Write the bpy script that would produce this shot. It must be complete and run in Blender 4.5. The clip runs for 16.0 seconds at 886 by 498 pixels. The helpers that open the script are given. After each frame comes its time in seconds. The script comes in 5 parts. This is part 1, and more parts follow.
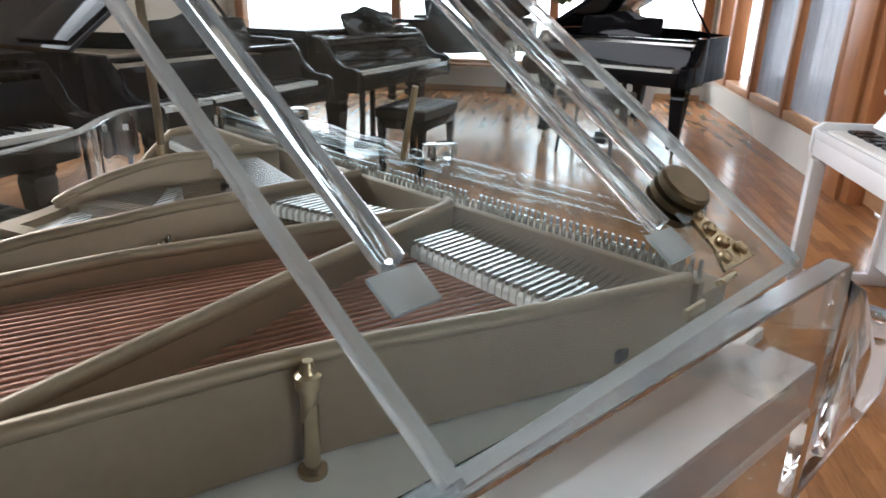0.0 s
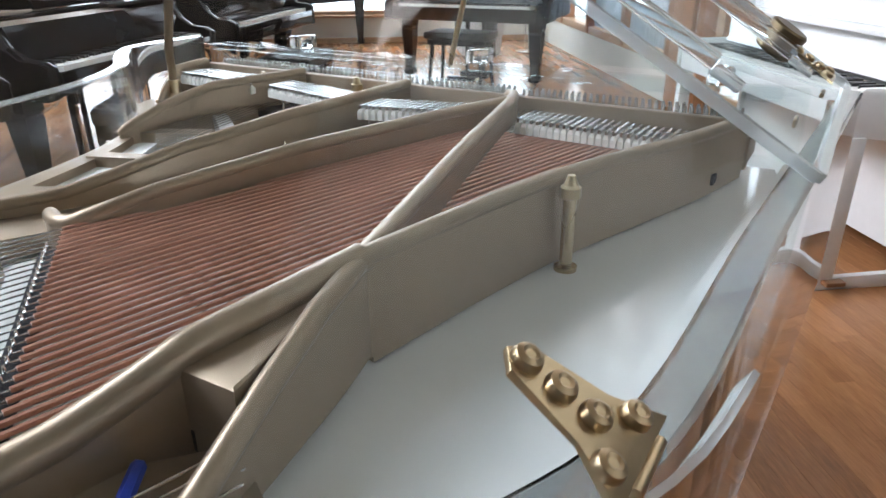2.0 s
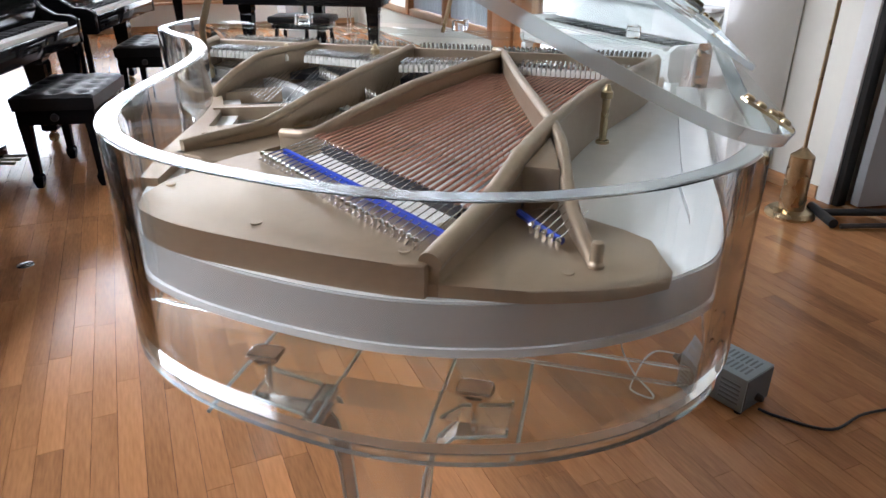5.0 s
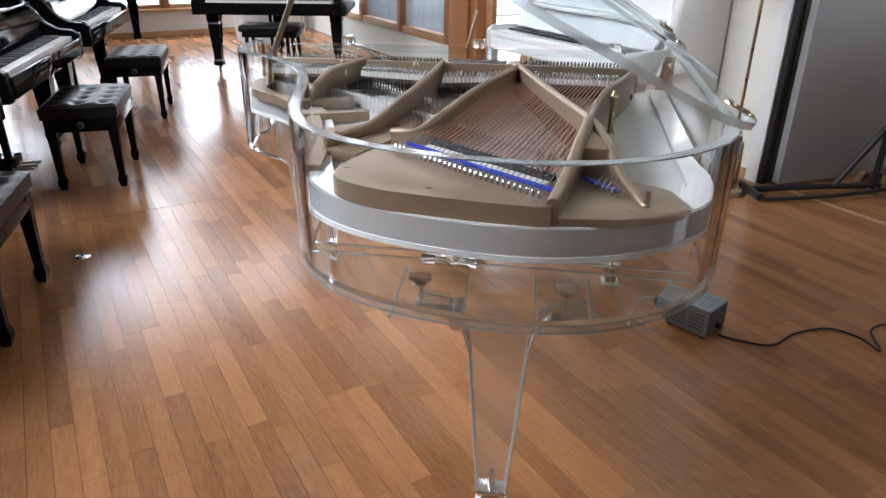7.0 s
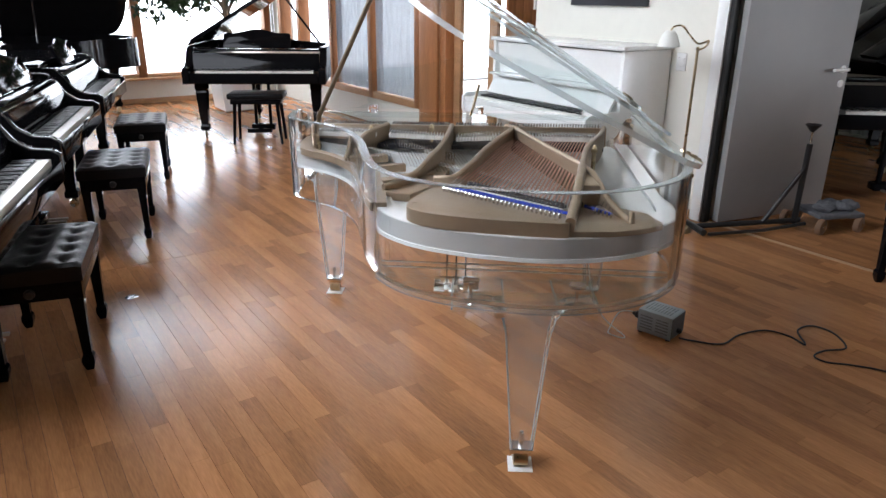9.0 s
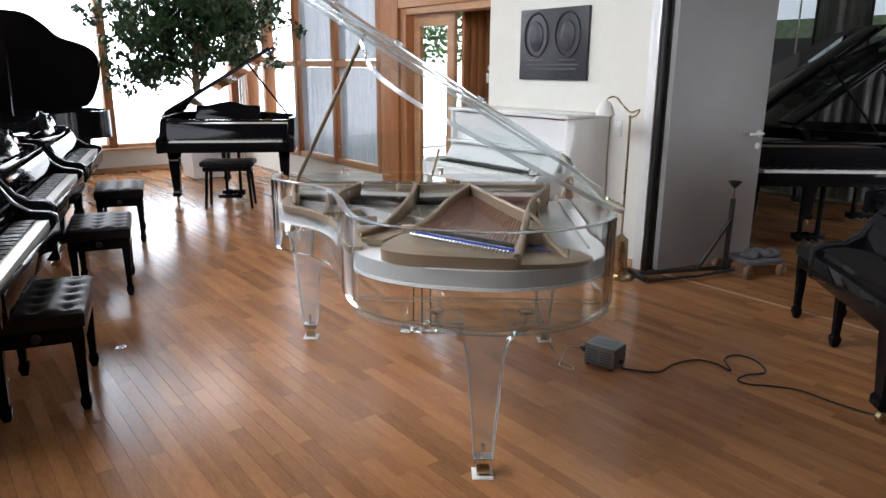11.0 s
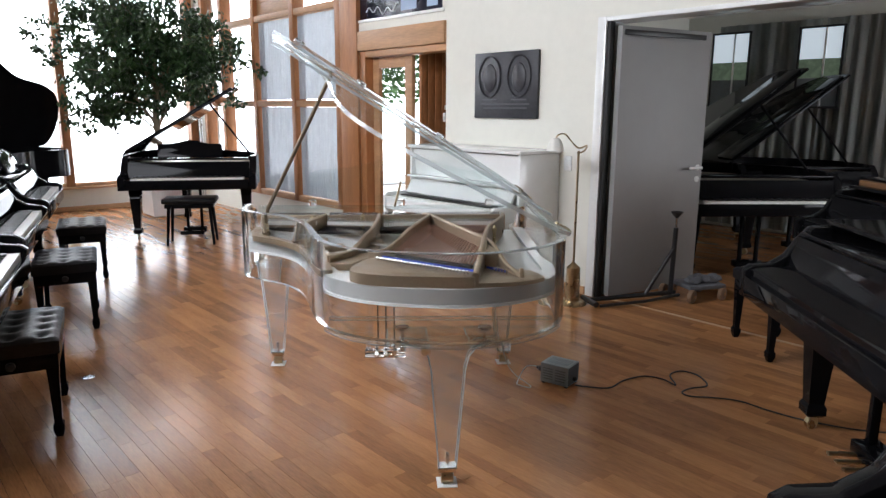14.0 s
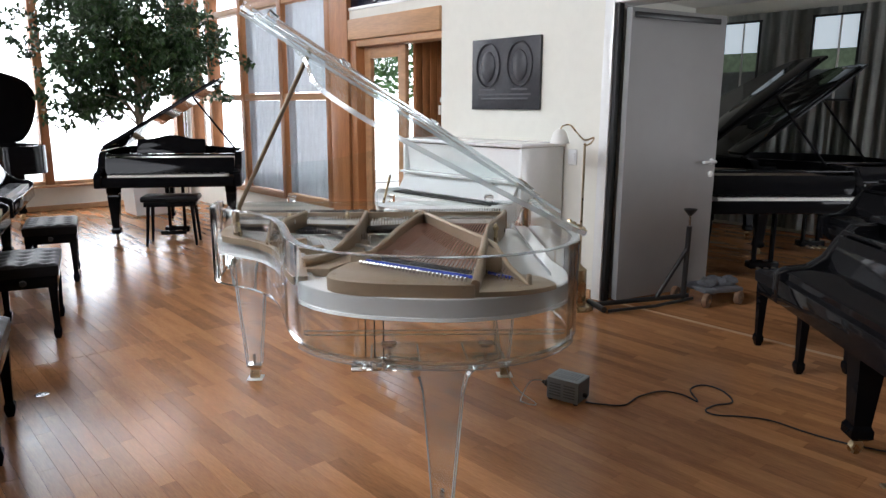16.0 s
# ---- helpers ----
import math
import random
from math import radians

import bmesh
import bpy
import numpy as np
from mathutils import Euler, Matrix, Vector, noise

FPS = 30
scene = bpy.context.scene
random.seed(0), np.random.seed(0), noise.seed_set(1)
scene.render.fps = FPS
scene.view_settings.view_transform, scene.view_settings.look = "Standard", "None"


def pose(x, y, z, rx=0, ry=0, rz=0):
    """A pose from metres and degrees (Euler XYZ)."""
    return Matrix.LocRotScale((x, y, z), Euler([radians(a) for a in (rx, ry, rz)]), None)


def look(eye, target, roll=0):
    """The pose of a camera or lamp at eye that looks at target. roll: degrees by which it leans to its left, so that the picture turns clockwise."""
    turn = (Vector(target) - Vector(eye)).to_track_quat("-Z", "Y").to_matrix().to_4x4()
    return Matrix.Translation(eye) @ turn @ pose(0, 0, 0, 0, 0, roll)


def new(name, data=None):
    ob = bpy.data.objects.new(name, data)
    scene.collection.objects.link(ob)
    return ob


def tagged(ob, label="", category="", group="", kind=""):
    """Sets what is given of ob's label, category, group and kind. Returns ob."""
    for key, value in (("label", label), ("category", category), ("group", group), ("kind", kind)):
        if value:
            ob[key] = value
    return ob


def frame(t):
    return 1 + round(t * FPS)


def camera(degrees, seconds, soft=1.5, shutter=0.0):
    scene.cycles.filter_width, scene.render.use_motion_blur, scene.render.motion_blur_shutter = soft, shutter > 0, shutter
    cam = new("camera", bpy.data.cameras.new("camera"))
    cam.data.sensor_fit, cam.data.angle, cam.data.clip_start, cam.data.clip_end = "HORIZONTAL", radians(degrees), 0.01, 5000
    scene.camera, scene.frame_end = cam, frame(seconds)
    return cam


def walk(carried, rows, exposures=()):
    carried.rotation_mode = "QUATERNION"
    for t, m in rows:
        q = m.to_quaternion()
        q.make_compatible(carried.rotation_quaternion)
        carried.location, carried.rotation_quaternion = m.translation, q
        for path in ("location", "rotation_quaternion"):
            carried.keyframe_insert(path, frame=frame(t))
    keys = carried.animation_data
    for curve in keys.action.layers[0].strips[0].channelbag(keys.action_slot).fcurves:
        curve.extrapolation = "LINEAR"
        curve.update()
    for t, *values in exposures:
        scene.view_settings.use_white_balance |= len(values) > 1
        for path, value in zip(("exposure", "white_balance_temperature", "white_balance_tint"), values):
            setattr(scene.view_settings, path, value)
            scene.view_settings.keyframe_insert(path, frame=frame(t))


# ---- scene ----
cam = camera(65.5, 16.0, soft=1.4, shutter=0.25)
# seconds, eye in metres, yaw to the left, pitch, roll in degrees
PATH = [
    (0, 0.011, 0.060, 1.295, 8.08, -20.74, 1.43),
    (0.5, -0.118, -0.030, 1.312, 1.20, -22.80, -0.30),
    (1, -0.245, -0.106, 1.304, -1.43, -22.46, -0.74),
    (1.5, -0.362, -0.153, 1.263, -2.81, -23.15, -0.74),
    (2, -0.431, -0.182, 1.229, -6.30, -23.95, -0.29),
    (2.5, -0.506, -0.240, 1.220, -12.30, -24.00, 0.50),
    (3, -0.586, -0.319, 1.237, -14.44, -25.61, 0.34),
    (3.5, -0.699, -0.404, 1.234, -16.50, -25.21, 0.23),
    (4, -0.821, -0.478, 1.246, -18.85, -25.10, 0.17),
    (4.5, -0.971, -0.538, 1.260, -22.23, -25.04, 0.46),
    (5, -1.094, -0.596, 1.268, -24.01, -25.04, 0.40),
    (7.5, -1.775, -0.985, 1.432, -31.17, -24.92, 0.74),
    (8, -1.920, -1.065, 1.458, -31.80, -24.47, 0.69),
    (8.5, -2.067, -1.154, 1.487, -32.95, -22.69, 0.63),
    (9, -2.168, -1.247, 1.507, -34.66, -20.17, 0.63),
    (11.5, -2.462, -1.610, 1.536, -38.79, -13.58, 0.52),
    (12, -2.505, -1.644, 1.507, -39.82, -12.55, 0.63),
    (12.5, -2.568, -1.717, 1.531, -40.28, -12.43, 0.40),
    (13, -2.585, -1.744, 1.528, -40.68, -11.97, 0.23),
    (13.5, -2.592, -1.722, 1.512, -41.31, -11.57, 0.52),
    (14, -2.580, -1.733, 1.525, -41.48, -11.46, 0.40),
    (14.5, -2.578, -1.710, 1.526, -41.83, -11.52, 0.46),
    (15, -2.537, -1.631, 1.505, -42.11, -11.52, 0.52),
    (15.5, -2.436, -1.540, 1.480, -42.06, -11.52, 0.40),
    (16, -2.305, -1.436, 1.454, -41.77, -11.52, 0.34),
]
walk(cam, [(t, pose(x, y, z, 90 + p, 0, w) @ pose(0, 0, 0, 0, 0, r)) for t, x, y, z, w, p, r in PATH],
     exposures=[(0, 0.02, 6150, 14), (2, 0.32, 5950, 13), (5, 0.28, 5950, 13), (9, 0.03, 6000, 12), (12.5, -0.18, 6150, 12), (16, -0.16, 6150, 12)])

# ---- light: an overcast sky through the windows, one of them placed unseen ----
world = bpy.data.worlds.new("sky")
scene.world = world
world.use_nodes = True
wn = world.node_tree.nodes
sky = wn.new("ShaderNodeTexSky")
sky.sky_type = 'NISHITA'
sky.sun_disc = False
sky.sun_elevation, sky.sun_rotation = radians(48), radians(20)
sky.air_density, sky.dust_density = 1.0, 4.0
wn["Background"].inputs["Strength"].default_value = 0.15
world.node_tree.links.new(sky.outputs[0], wn["Background"].inputs["Color"])
sun = new("sun", bpy.data.lights.new("sun", 'SUN'))
sun.data.energy, sun.data.angle, sun.data.color = 0.8, radians(12), (1, 0.97, 0.92)
sun.matrix_world = look((4, 20, 16), (0, 4, 0))


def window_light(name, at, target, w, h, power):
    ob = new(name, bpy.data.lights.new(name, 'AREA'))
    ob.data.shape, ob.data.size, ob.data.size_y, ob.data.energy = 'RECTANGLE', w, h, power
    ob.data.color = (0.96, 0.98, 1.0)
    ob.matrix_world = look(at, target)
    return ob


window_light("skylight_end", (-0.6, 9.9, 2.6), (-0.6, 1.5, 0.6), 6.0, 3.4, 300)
# unseen high opening in the row wall, placed to light from the left
window_light("unseen_row_light", (-4.5, 2.3, 4.1), (0.0, 1.0, 0.4), 4.2, 2.1, 330)
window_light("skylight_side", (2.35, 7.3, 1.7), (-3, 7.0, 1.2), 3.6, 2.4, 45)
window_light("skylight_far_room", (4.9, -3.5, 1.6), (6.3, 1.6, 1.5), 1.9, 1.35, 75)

# ---- materials ----
MATS = {}


def mat(name, color, rough=0.5, metal=0.0, noise_scale=0.0, vary=0.15, bump=0.0, bump_scale=60.0, spec=0.5, coat=0.0,
        transmission=0.0, ior=1.45, emit=0.0, rough_vary=0.0, stretch=(1, 1, 1), rand=0.0, alpha=1.0):
    if name in MATS:
        return MATS[name]
    m = bpy.data.materials.new(name)
    m.use_nodes = True
    nt = m.node_tree
    b = nt.nodes["Principled BSDF"]
    b.inputs["Base Color"].default_value = (*color, 1)
    b.inputs["Roughness"].default_value = rough
    b.inputs["Metallic"].default_value = metal
    b.inputs["IOR"].default_value = ior
    b.inputs["Specular IOR Level"].default_value = spec
    b.inputs["Coat Weight"].default_value = coat
    b.inputs["Coat Roughness"].default_value = 0.06
    b.inputs["Transmission Weight"].default_value = transmission
    b.inputs["Alpha"].default_value = alpha
    if emit:
        b.inputs["Emission Color"].default_value = (*color, 1)
        b.inputs["Emission Strength"].default_value = emit
    if noise_scale:
        tc = nt.nodes.new("ShaderNodeTexCoord")
        mp = nt.nodes.new("ShaderNodeMapping")
        mp.inputs["Scale"].default_value = stretch
        nt.links.new(tc.outputs["Object"], mp.inputs[0])
        n1 = nt.nodes.new("ShaderNodeTexNoise")
        n1.inputs["Scale"].default_value, n1.inputs["Detail"].default_value = noise_scale, 6
        n2 = nt.nodes.new("ShaderNodeTexNoise")
        n2.inputs["Scale"].default_value, n2.inputs["Detail"].default_value = noise_scale * 0.13, 3
        nt.links.new(mp.outputs[0], n1.inputs["Vector"])
        nt.links.new(mp.outputs[0], n2.inputs["Vector"])
        add = nt.nodes.new("ShaderNodeMath")
        add.operation = 'ADD'
        nt.links.new(n1.outputs[0], add.inputs[0])
        nt.links.new(n2.outputs[0], add.inputs[1])
        last = add
        if rand:
            oi = nt.nodes.new("ShaderNodeObjectInfo")
            gi = nt.nodes.new("ShaderNodeNewGeometry")
            s1 = nt.nodes.new("ShaderNodeMath")
            s1.operation = 'ADD'
            nt.links.new(oi.outputs["Random"], s1.inputs[0])
            nt.links.new(gi.outputs["Random Per Island"], s1.inputs[1])
            fr = nt.nodes.new("ShaderNodeMath")
            fr.operation = 'FRACT'
            nt.links.new(s1.outputs[0], fr.inputs[0])
            s2 = nt.nodes.new("ShaderNodeMath")
            s2.operation = 'MULTIPLY_ADD'
            nt.links.new(fr.outputs[0], s2.inputs[0])
            s2.inputs[1].default_value = rand
            nt.links.new(add.outputs[0], s2.inputs[2])
            s3 = nt.nodes.new("ShaderNodeMath")
            s3.operation = 'SUBTRACT'
            nt.links.new(s2.outputs[0], s3.inputs[0])
            s3.inputs[1].default_value = rand / 2
            last = s3
        mr = nt.nodes.new("ShaderNodeMapRange")
        mr.inputs["From Min"].default_value, mr.inputs["From Max"].default_value = 0.6, 1.4
        mr.inputs["To Min"].default_value, mr.inputs["To Max"].default_value = 1 - vary, 1 + vary
        mr.clamp = False
        nt.links.new(last.outputs[0], mr.inputs["Value"])
        mx = nt.nodes.new("ShaderNodeMix")
        mx.data_type, mx.blend_type = 'RGBA', 'MULTIPLY'
        mx.inputs["Factor"].default_value = 1
        mx.inputs["A"].default_value = (*color, 1)
        nt.links.new(mr.outputs[0], mx.inputs["B"])
        nt.links.new(mx.outputs["Result"], b.inputs["Base Color"])
        if rough_vary:
            r2 = nt.nodes.new("ShaderNodeMapRange")
            r2.inputs["From Min"].default_value, r2.inputs["From Max"].default_value = 0.3, 0.7
            r2.inputs["To Min"].default_value, r2.inputs["To Max"].default_value = max(0, rough - rough_vary), rough + rough_vary
            nt.links.new(n2.outputs[0], r2.inputs["Value"])
            nt.links.new(r2.outputs[0], b.inputs["Roughness"])
        if bump:
            n3 = nt.nodes.new("ShaderNodeTexNoise")
            n3.inputs["Scale"].default_value, n3.inputs["Detail"].default_value = bump_scale, 4
            nt.links.new(mp.outputs[0], n3.inputs["Vector"])
            bp = nt.nodes.new("ShaderNodeBump")
            bp.inputs["Strength"].default_value, bp.inputs["Distance"].default_value = bump, 0.002
            nt.links.new(n3.outputs[0], bp.inputs["Height"])
            nt.links.new(bp.outputs[0], b.inputs["Normal"])
    MATS[name] = m
    return m


ACRYL = mat("clear_acrylic", (0.975, 0.99, 0.985), 0.012, transmission=1.0, ior=1.47)
# edge strips: the gleam of clear edges is put into pale colour
PALE_EDGE = mat("pale_edge_gleam", (0.78, 0.86, 0.88), 0.14, transmission=0.65, ior=1.4)
LID_EDGE = mat("pale_lid_edge_gleam", (0.92, 0.96, 0.98), 0.08, transmission=0.72, ior=1.4)
RIM_EDGE = mat("clear_polished_edge", (0.92, 0.96, 0.96), 0.05, transmission=0.93, ior=1.45)

# slight white haze in the colour makes the clear legs look brighter
LEGMAT = mat("hazy_acrylic", (0.9, 0.93, 0.94), 0.05, transmission=0.93, ior=1.2)
# pale tint carries the gleam of the rim's top edge
TOP_EDGE = mat("pale_rim_top_gleam", (0.80, 0.85, 0.87), 0.12, transmission=0.82, ior=1.35)


def clear_sheet(name, tint):
    m = bpy.data.materials.new(name)
    m.use_nodes = True
    nt = m.node_tree
    nt.nodes.remove(nt.nodes["Principled BSDF"])
    tr = nt.nodes.new("ShaderNodeBsdfTransparent")
    tr.inputs[0].default_value = (*tint, 1)
    gl = nt.nodes.new("ShaderNodeBsdfGlossy")
    gl.inputs["Roughness"].default_value = 0.02
    lw = nt.nodes.new("ShaderNodeLayerWeight")
    lw.inputs[0].default_value = 0.5
    pw = nt.nodes.new("ShaderNodeMath")
    pw.operation = 'POWER'
    pw.inputs[1].default_value = 3.5
    nt.links.new(lw.outputs["Facing"], pw.inputs[0])
    fr = nt.nodes.new("ShaderNodeMath")
    fr.operation = 'MULTIPLY_ADD'
    fr.inputs[1].default_value, fr.inputs[2].default_value = 0.12, 0.02
    nt.links.new(pw.outputs[0], fr.inputs[0])
    mx = nt.nodes.new("ShaderNodeMixShader")
    nt.links.new(fr.outputs[0], mx.inputs[0])
    nt.links.new(tr.outputs[0], mx.inputs[1])
    nt.links.new(gl.outputs[0], mx.inputs[2])
    nt.links.new(mx.outputs[0], nt.nodes["Material Output"].inputs[0])
    return m


SHEET = clear_sheet("clear_acrylic_sheet", (0.95, 0.975, 0.975))
GLASS = mat("window_glass", (0.98, 0.99, 0.99), 0.0, transmission=1.0, ior=1.1)
BRONZE = mat("bronze_painted_iron", (0.33, 0.255, 0.18), 0.40, 0.6, 90, 0.10, 0.12, 420, rough_vary=0.05)
BRASS = mat("aged_brass", (0.50, 0.40, 0.25), 0.3, 1.0, 60, 0.18, 0.05, 200, rough_vary=0.08)
CHROME = mat("nickel", (0.75, 0.75, 0.74), 0.14, 1.0, 80, 0.1)
SILVER = mat("silver_grey_lacquer", (0.50, 0.51, 0.505), 0.32, 0.25, 50, 0.04, 0.03, 300)
WHITE = mat("white_lacquer", (0.78, 0.79, 0.78), 0.22, 0, 30, 0.03, coat=0.4)
SOUNDBOARD = mat("white_soundboard", (0.80, 0.81, 0.80), 0.2, 0, 25, 0.04, coat=0.5)
COPPER = mat("copper_wound_string", (0.47, 0.25, 0.18), 0.40, 0.7, 120, 0.15)
STEEL = mat("steel_wire", (0.55, 0.55, 0.54), 0.25, 1.0, 120, 0.1)
BLUE = mat("blue_felt", (0.02, 0.055, 0.42), 0.95, 0, 300, 0.25, 0.4, 900)
FELT_W = mat("white_felt", (0.74, 0.73, 0.69), 0.95, 0, 200, 0.12, 0.3, 700)
FELT_D = mat("dark_felt", (0.03, 0.03, 0.035), 0.9, 0, 200, 0.2)
BLACK = mat("black_polished_lacquer", (0.006, 0.006, 0.007), 0.05, 0, 8, 0.2, spec=0.09, rough_vary=0.02)
BLACKM = mat("black_satin_metal", (0.012, 0.012, 0.013), 0.4, 0, 40, 0.2)
LEATHER = mat("black_leather", (0.009, 0.009, 0.010), 0.36, 0, 60, 0.25, 0.35, 180, spec=0.22)
IVORY = mat("white_key", (0.82, 0.81, 0.77), 0.2, 0, 40, 0.03)
EBONY = mat("black_key", (0.01, 0.01, 0.01), 0.3, 0, 40, 0.1)
PAINT = mat("cream_wall_paint", (0.74, 0.73, 0.66), 0.85, 0, 14, 0.03, 0.1, 260)
# dark tone cuts the light bounced by the unseen ceiling and walls
DARK_SHELL = mat("dark_unseen_timber", (0.25, 0.195, 0.14), 0.7, 0, 9, 0.15, 0.1, 60, stretch=(9, 1, 1))
CEIL = mat("white_ceiling_paint", (0.76, 0.76, 0.73), 0.9, 0, 10, 0.03, 0.08, 200)
PINE = mat("oiled_pine", (0.36, 0.155, 0.06), 0.45, 0, 9, 0.3, 0.12, 40, stretch=(9, 9, 1), rand=0.5)
PINE_L = mat("light_pine", (0.46, 0.26, 0.13), 0.5, 0, 9, 0.25, 0.1, 40, stretch=(9, 1, 9), rand=0.4)
PARQUET = mat("oiled_parquet", (0.345, 0.16, 0.066), 0.2, 0, 16, 0.26, 0.05, 90, spec=0.34, stretch=(9, 1, 1), rand=0.75, rough_vary=0.04)
GROUT = mat("floor_joint", (0.07, 0.032, 0.015), 0.7, 0, 20, 0.2)
DOORGREY = mat("grey_white_door", (0.31, 0.31, 0.31), 0.5, 0, 8, 0.04, 0.05, 120)
CURTAIN_D = mat("heavy_grey_curtain", (0.36, 0.37, 0.35), 0.95, 0, 60, 0.12)
SLATE = mat("dark_slate", (0.035, 0.036, 0.042), 0.42, 0.1, 30, 0.3, 0.3, 120)
GREYBOX = mat("blue_grey_enamel", (0.27, 0.325, 0.355), 0.45, 0.1, 60, 0.06, 0.05, 300)
RUBBER = mat("black_rubber", (0.012, 0.012, 0.012), 0.6, 0, 60, 0.2)
WIREW = mat("pale_cable", (0.6, 0.6, 0.57), 0.5, 0, 60, 0.1)
BARK = mat("ficus_bark", (0.22, 0.17, 0.11), 0.85, 0, 30, 0.3, 0.6, 60)
LEAF = mat("ficus_leaf", (0.035, 0.075, 0.022), 0.42, 0, 40, 0.35, rand=0.8)
OPAL = mat("opal_glass", (0.72, 0.72, 0.68), 0.3, 0, 20, 0.03)
BROWNWOOD = mat("brown_inner_rim", (0.22, 0.11, 0.05), 0.4, 0, 12, 0.25, stretch=(1, 8, 8))
PAPER = mat("paper", (0.78, 0.78, 0.76), 0.8, 0, 30, 0.03)
SKYGLOW = mat("bright_overcast_outdoors", (0.97, 0.985, 1.0), 1.0, emit=2.6)
# glow stands in for the green view in the narrow panels
GLOW_GREEN = mat("glowing_green", (0.085, 0.115, 0.075), 0.9, 0, 14, 0.9, emit=0.6)


# ---- mesh tools ----
def box(bm, x0, x1, y0, y1, z0, z1, bev=0.0, segs=2):
    vs = [bm.verts.new((x, y, z)) for z in (z0, z1) for y in (y0, y1) for x in (x0, x1)]
    fs = [bm.faces.new([vs[i] for i in q]) for q in ((0, 2, 3, 1), (4, 5, 7, 6), (0, 1, 5, 4), (1, 3, 7, 5), (3, 2, 6, 7), (2, 0, 4, 6))]
    if bev:
        es = list({e for f in fs for e in f.edges})
        bmesh.ops.bevel(bm, geom=es, offset=bev, segments=segs, profile=0.5, affect='EDGES')
    return bm


def prism(bm, pts, z0, z1, bev=0.0, z_of=None):
    lo = [bm.verts.new((x, y, z0)) for x, y in pts]
    hi = [bm.verts.new((x, y, z1 if z_of is None else z_of(x, y))) for x, y in pts]
    n = len(pts)
    fs = [bm.faces.new(lo[::-1]), bm.faces.new(hi)]
    fs += [bm.faces.new((lo[i], lo[(i + 1) % n], hi[(i + 1) % n], hi[i])) for i in range(n)]
    if bev:
        bmesh.ops.bevel(bm, geom=list(fs[1].edges), offset=bev, segments=2, profile=0.5, affect='EDGES')
    return bm


def offset(pts, d, closed=False):
    out = []
    n = len(pts)
    for i, p in enumerate(pts):
        a = Vector(pts[(i - 1) % n] if closed or i else pts[0])
        c = Vector(pts[(i + 1) % n] if closed or i < n - 1 else pts[-1])
        t = (c - a).normalized()
        out.append((p[0] - t.y * d, p[1] + t.x * d))
    return out


def smooth_path(pts, per=6):
    out = []
    n = len(pts)
    for i in range(n - 1):
        p0, p1, p2, p3 = (Vector(pts[max(0, min(n - 1, i + k))]) for k in (-1, 0, 1, 2))
        for j in range(per):
            t = j / per
            out.append(tuple(0.5 * ((2 * p1) + (p2 - p0) * t + (2 * p0 - 5 * p1 + 4 * p2 - p3) * t * t + (3 * p1 - p0 - 3 * p2 + p3) * t ** 3)))
    out.append(tuple(pts[-1]))
    return out


def ribbon(bm, pts, thick, z0, z1, bev=0.0):
    """An upright wall along a path, its thickness to the path's left; z0 and z1 are heights or functions of the path's share."""
    inner = offset(pts, thick)
    n = len(pts)
    f0 = z0 if callable(z0) else (lambda s: z0)
    f1 = z1 if callable(z1) else (lambda s: z1)
    rings = []
    for i in range(n):
        s = i / (n - 1)
        (a, b), (c, d) = pts[i], inner[i]
        rings.append([bm.verts.new(v) for v in ((a, b, f0(s)), (a, b, f1(s)), (c, d, f1(s)), (c, d, f0(s)))])
    for p, q in zip(rings, rings[1:]):
        for k in range(4):
            bm.faces.new((p[k], p[(k + 1) % 4], q[(k + 1) % 4], q[k]))
    bm.faces.new(rings[0][::-1])
    bm.faces.new(rings[-1])
    if bev:
        es = [e for e in bm.edges if len(e.link_faces) == 2 and e.calc_face_angle(0) > 0.9]
        bmesh.ops.bevel(bm, geom=es, offset=bev, segments=2, profile=0.5, affect='EDGES')
    return bm


def tube(bm, pts, r, sides=8, taper=None):
    pts = [Vector(p) for p in pts]
    rings = []
    for i, p in enumerate(pts):
        t = (pts[min(i + 1, len(pts) - 1)] - pts[max(i - 1, 0)]).normalized()
        a = t.orthogonal().normalized() if not rings else (prev - t * prev.dot(t)).normalized()
        prev = a
        b = t.cross(a)
        rr = r if taper is None else r + (taper - r) * i / (len(pts) - 1)
        rings.append([bm.verts.new(p + rr * (math.cos(k * math.tau / sides) * a + math.sin(k * math.tau / sides) * b)) for k in range(sides)])
    for p, q in zip(rings, rings[1:]):
        for k in range(sides):
            bm.faces.new((p[k], p[(k + 1) % sides], q[(k + 1) % sides], q[k]))
    bm.faces.new(rings[0][::-1])
    bm.faces.new(rings[-1])
    return bm


def lathe(bm, profile, m=None, sides=16):
    """Turned body: profile of (radius, height)."""
    m = m or Matrix()
    rings = [[bm.verts.new(m @ Vector((max(r, 1e-4) * math.cos(k * math.tau / sides), max(r, 1e-4) * math.sin(k * math.tau / sides), z))) for k in range(sides)] for r, z in profile]
    for p, q in zip(rings, rings[1:]):
        for k in range(sides):
            bm.faces.new((p[k], p[(k + 1) % sides], q[(k + 1) % sides], q[k]))
    bm.faces.new(rings[0][::-1])
    bm.faces.new(rings[-1])
    return bm


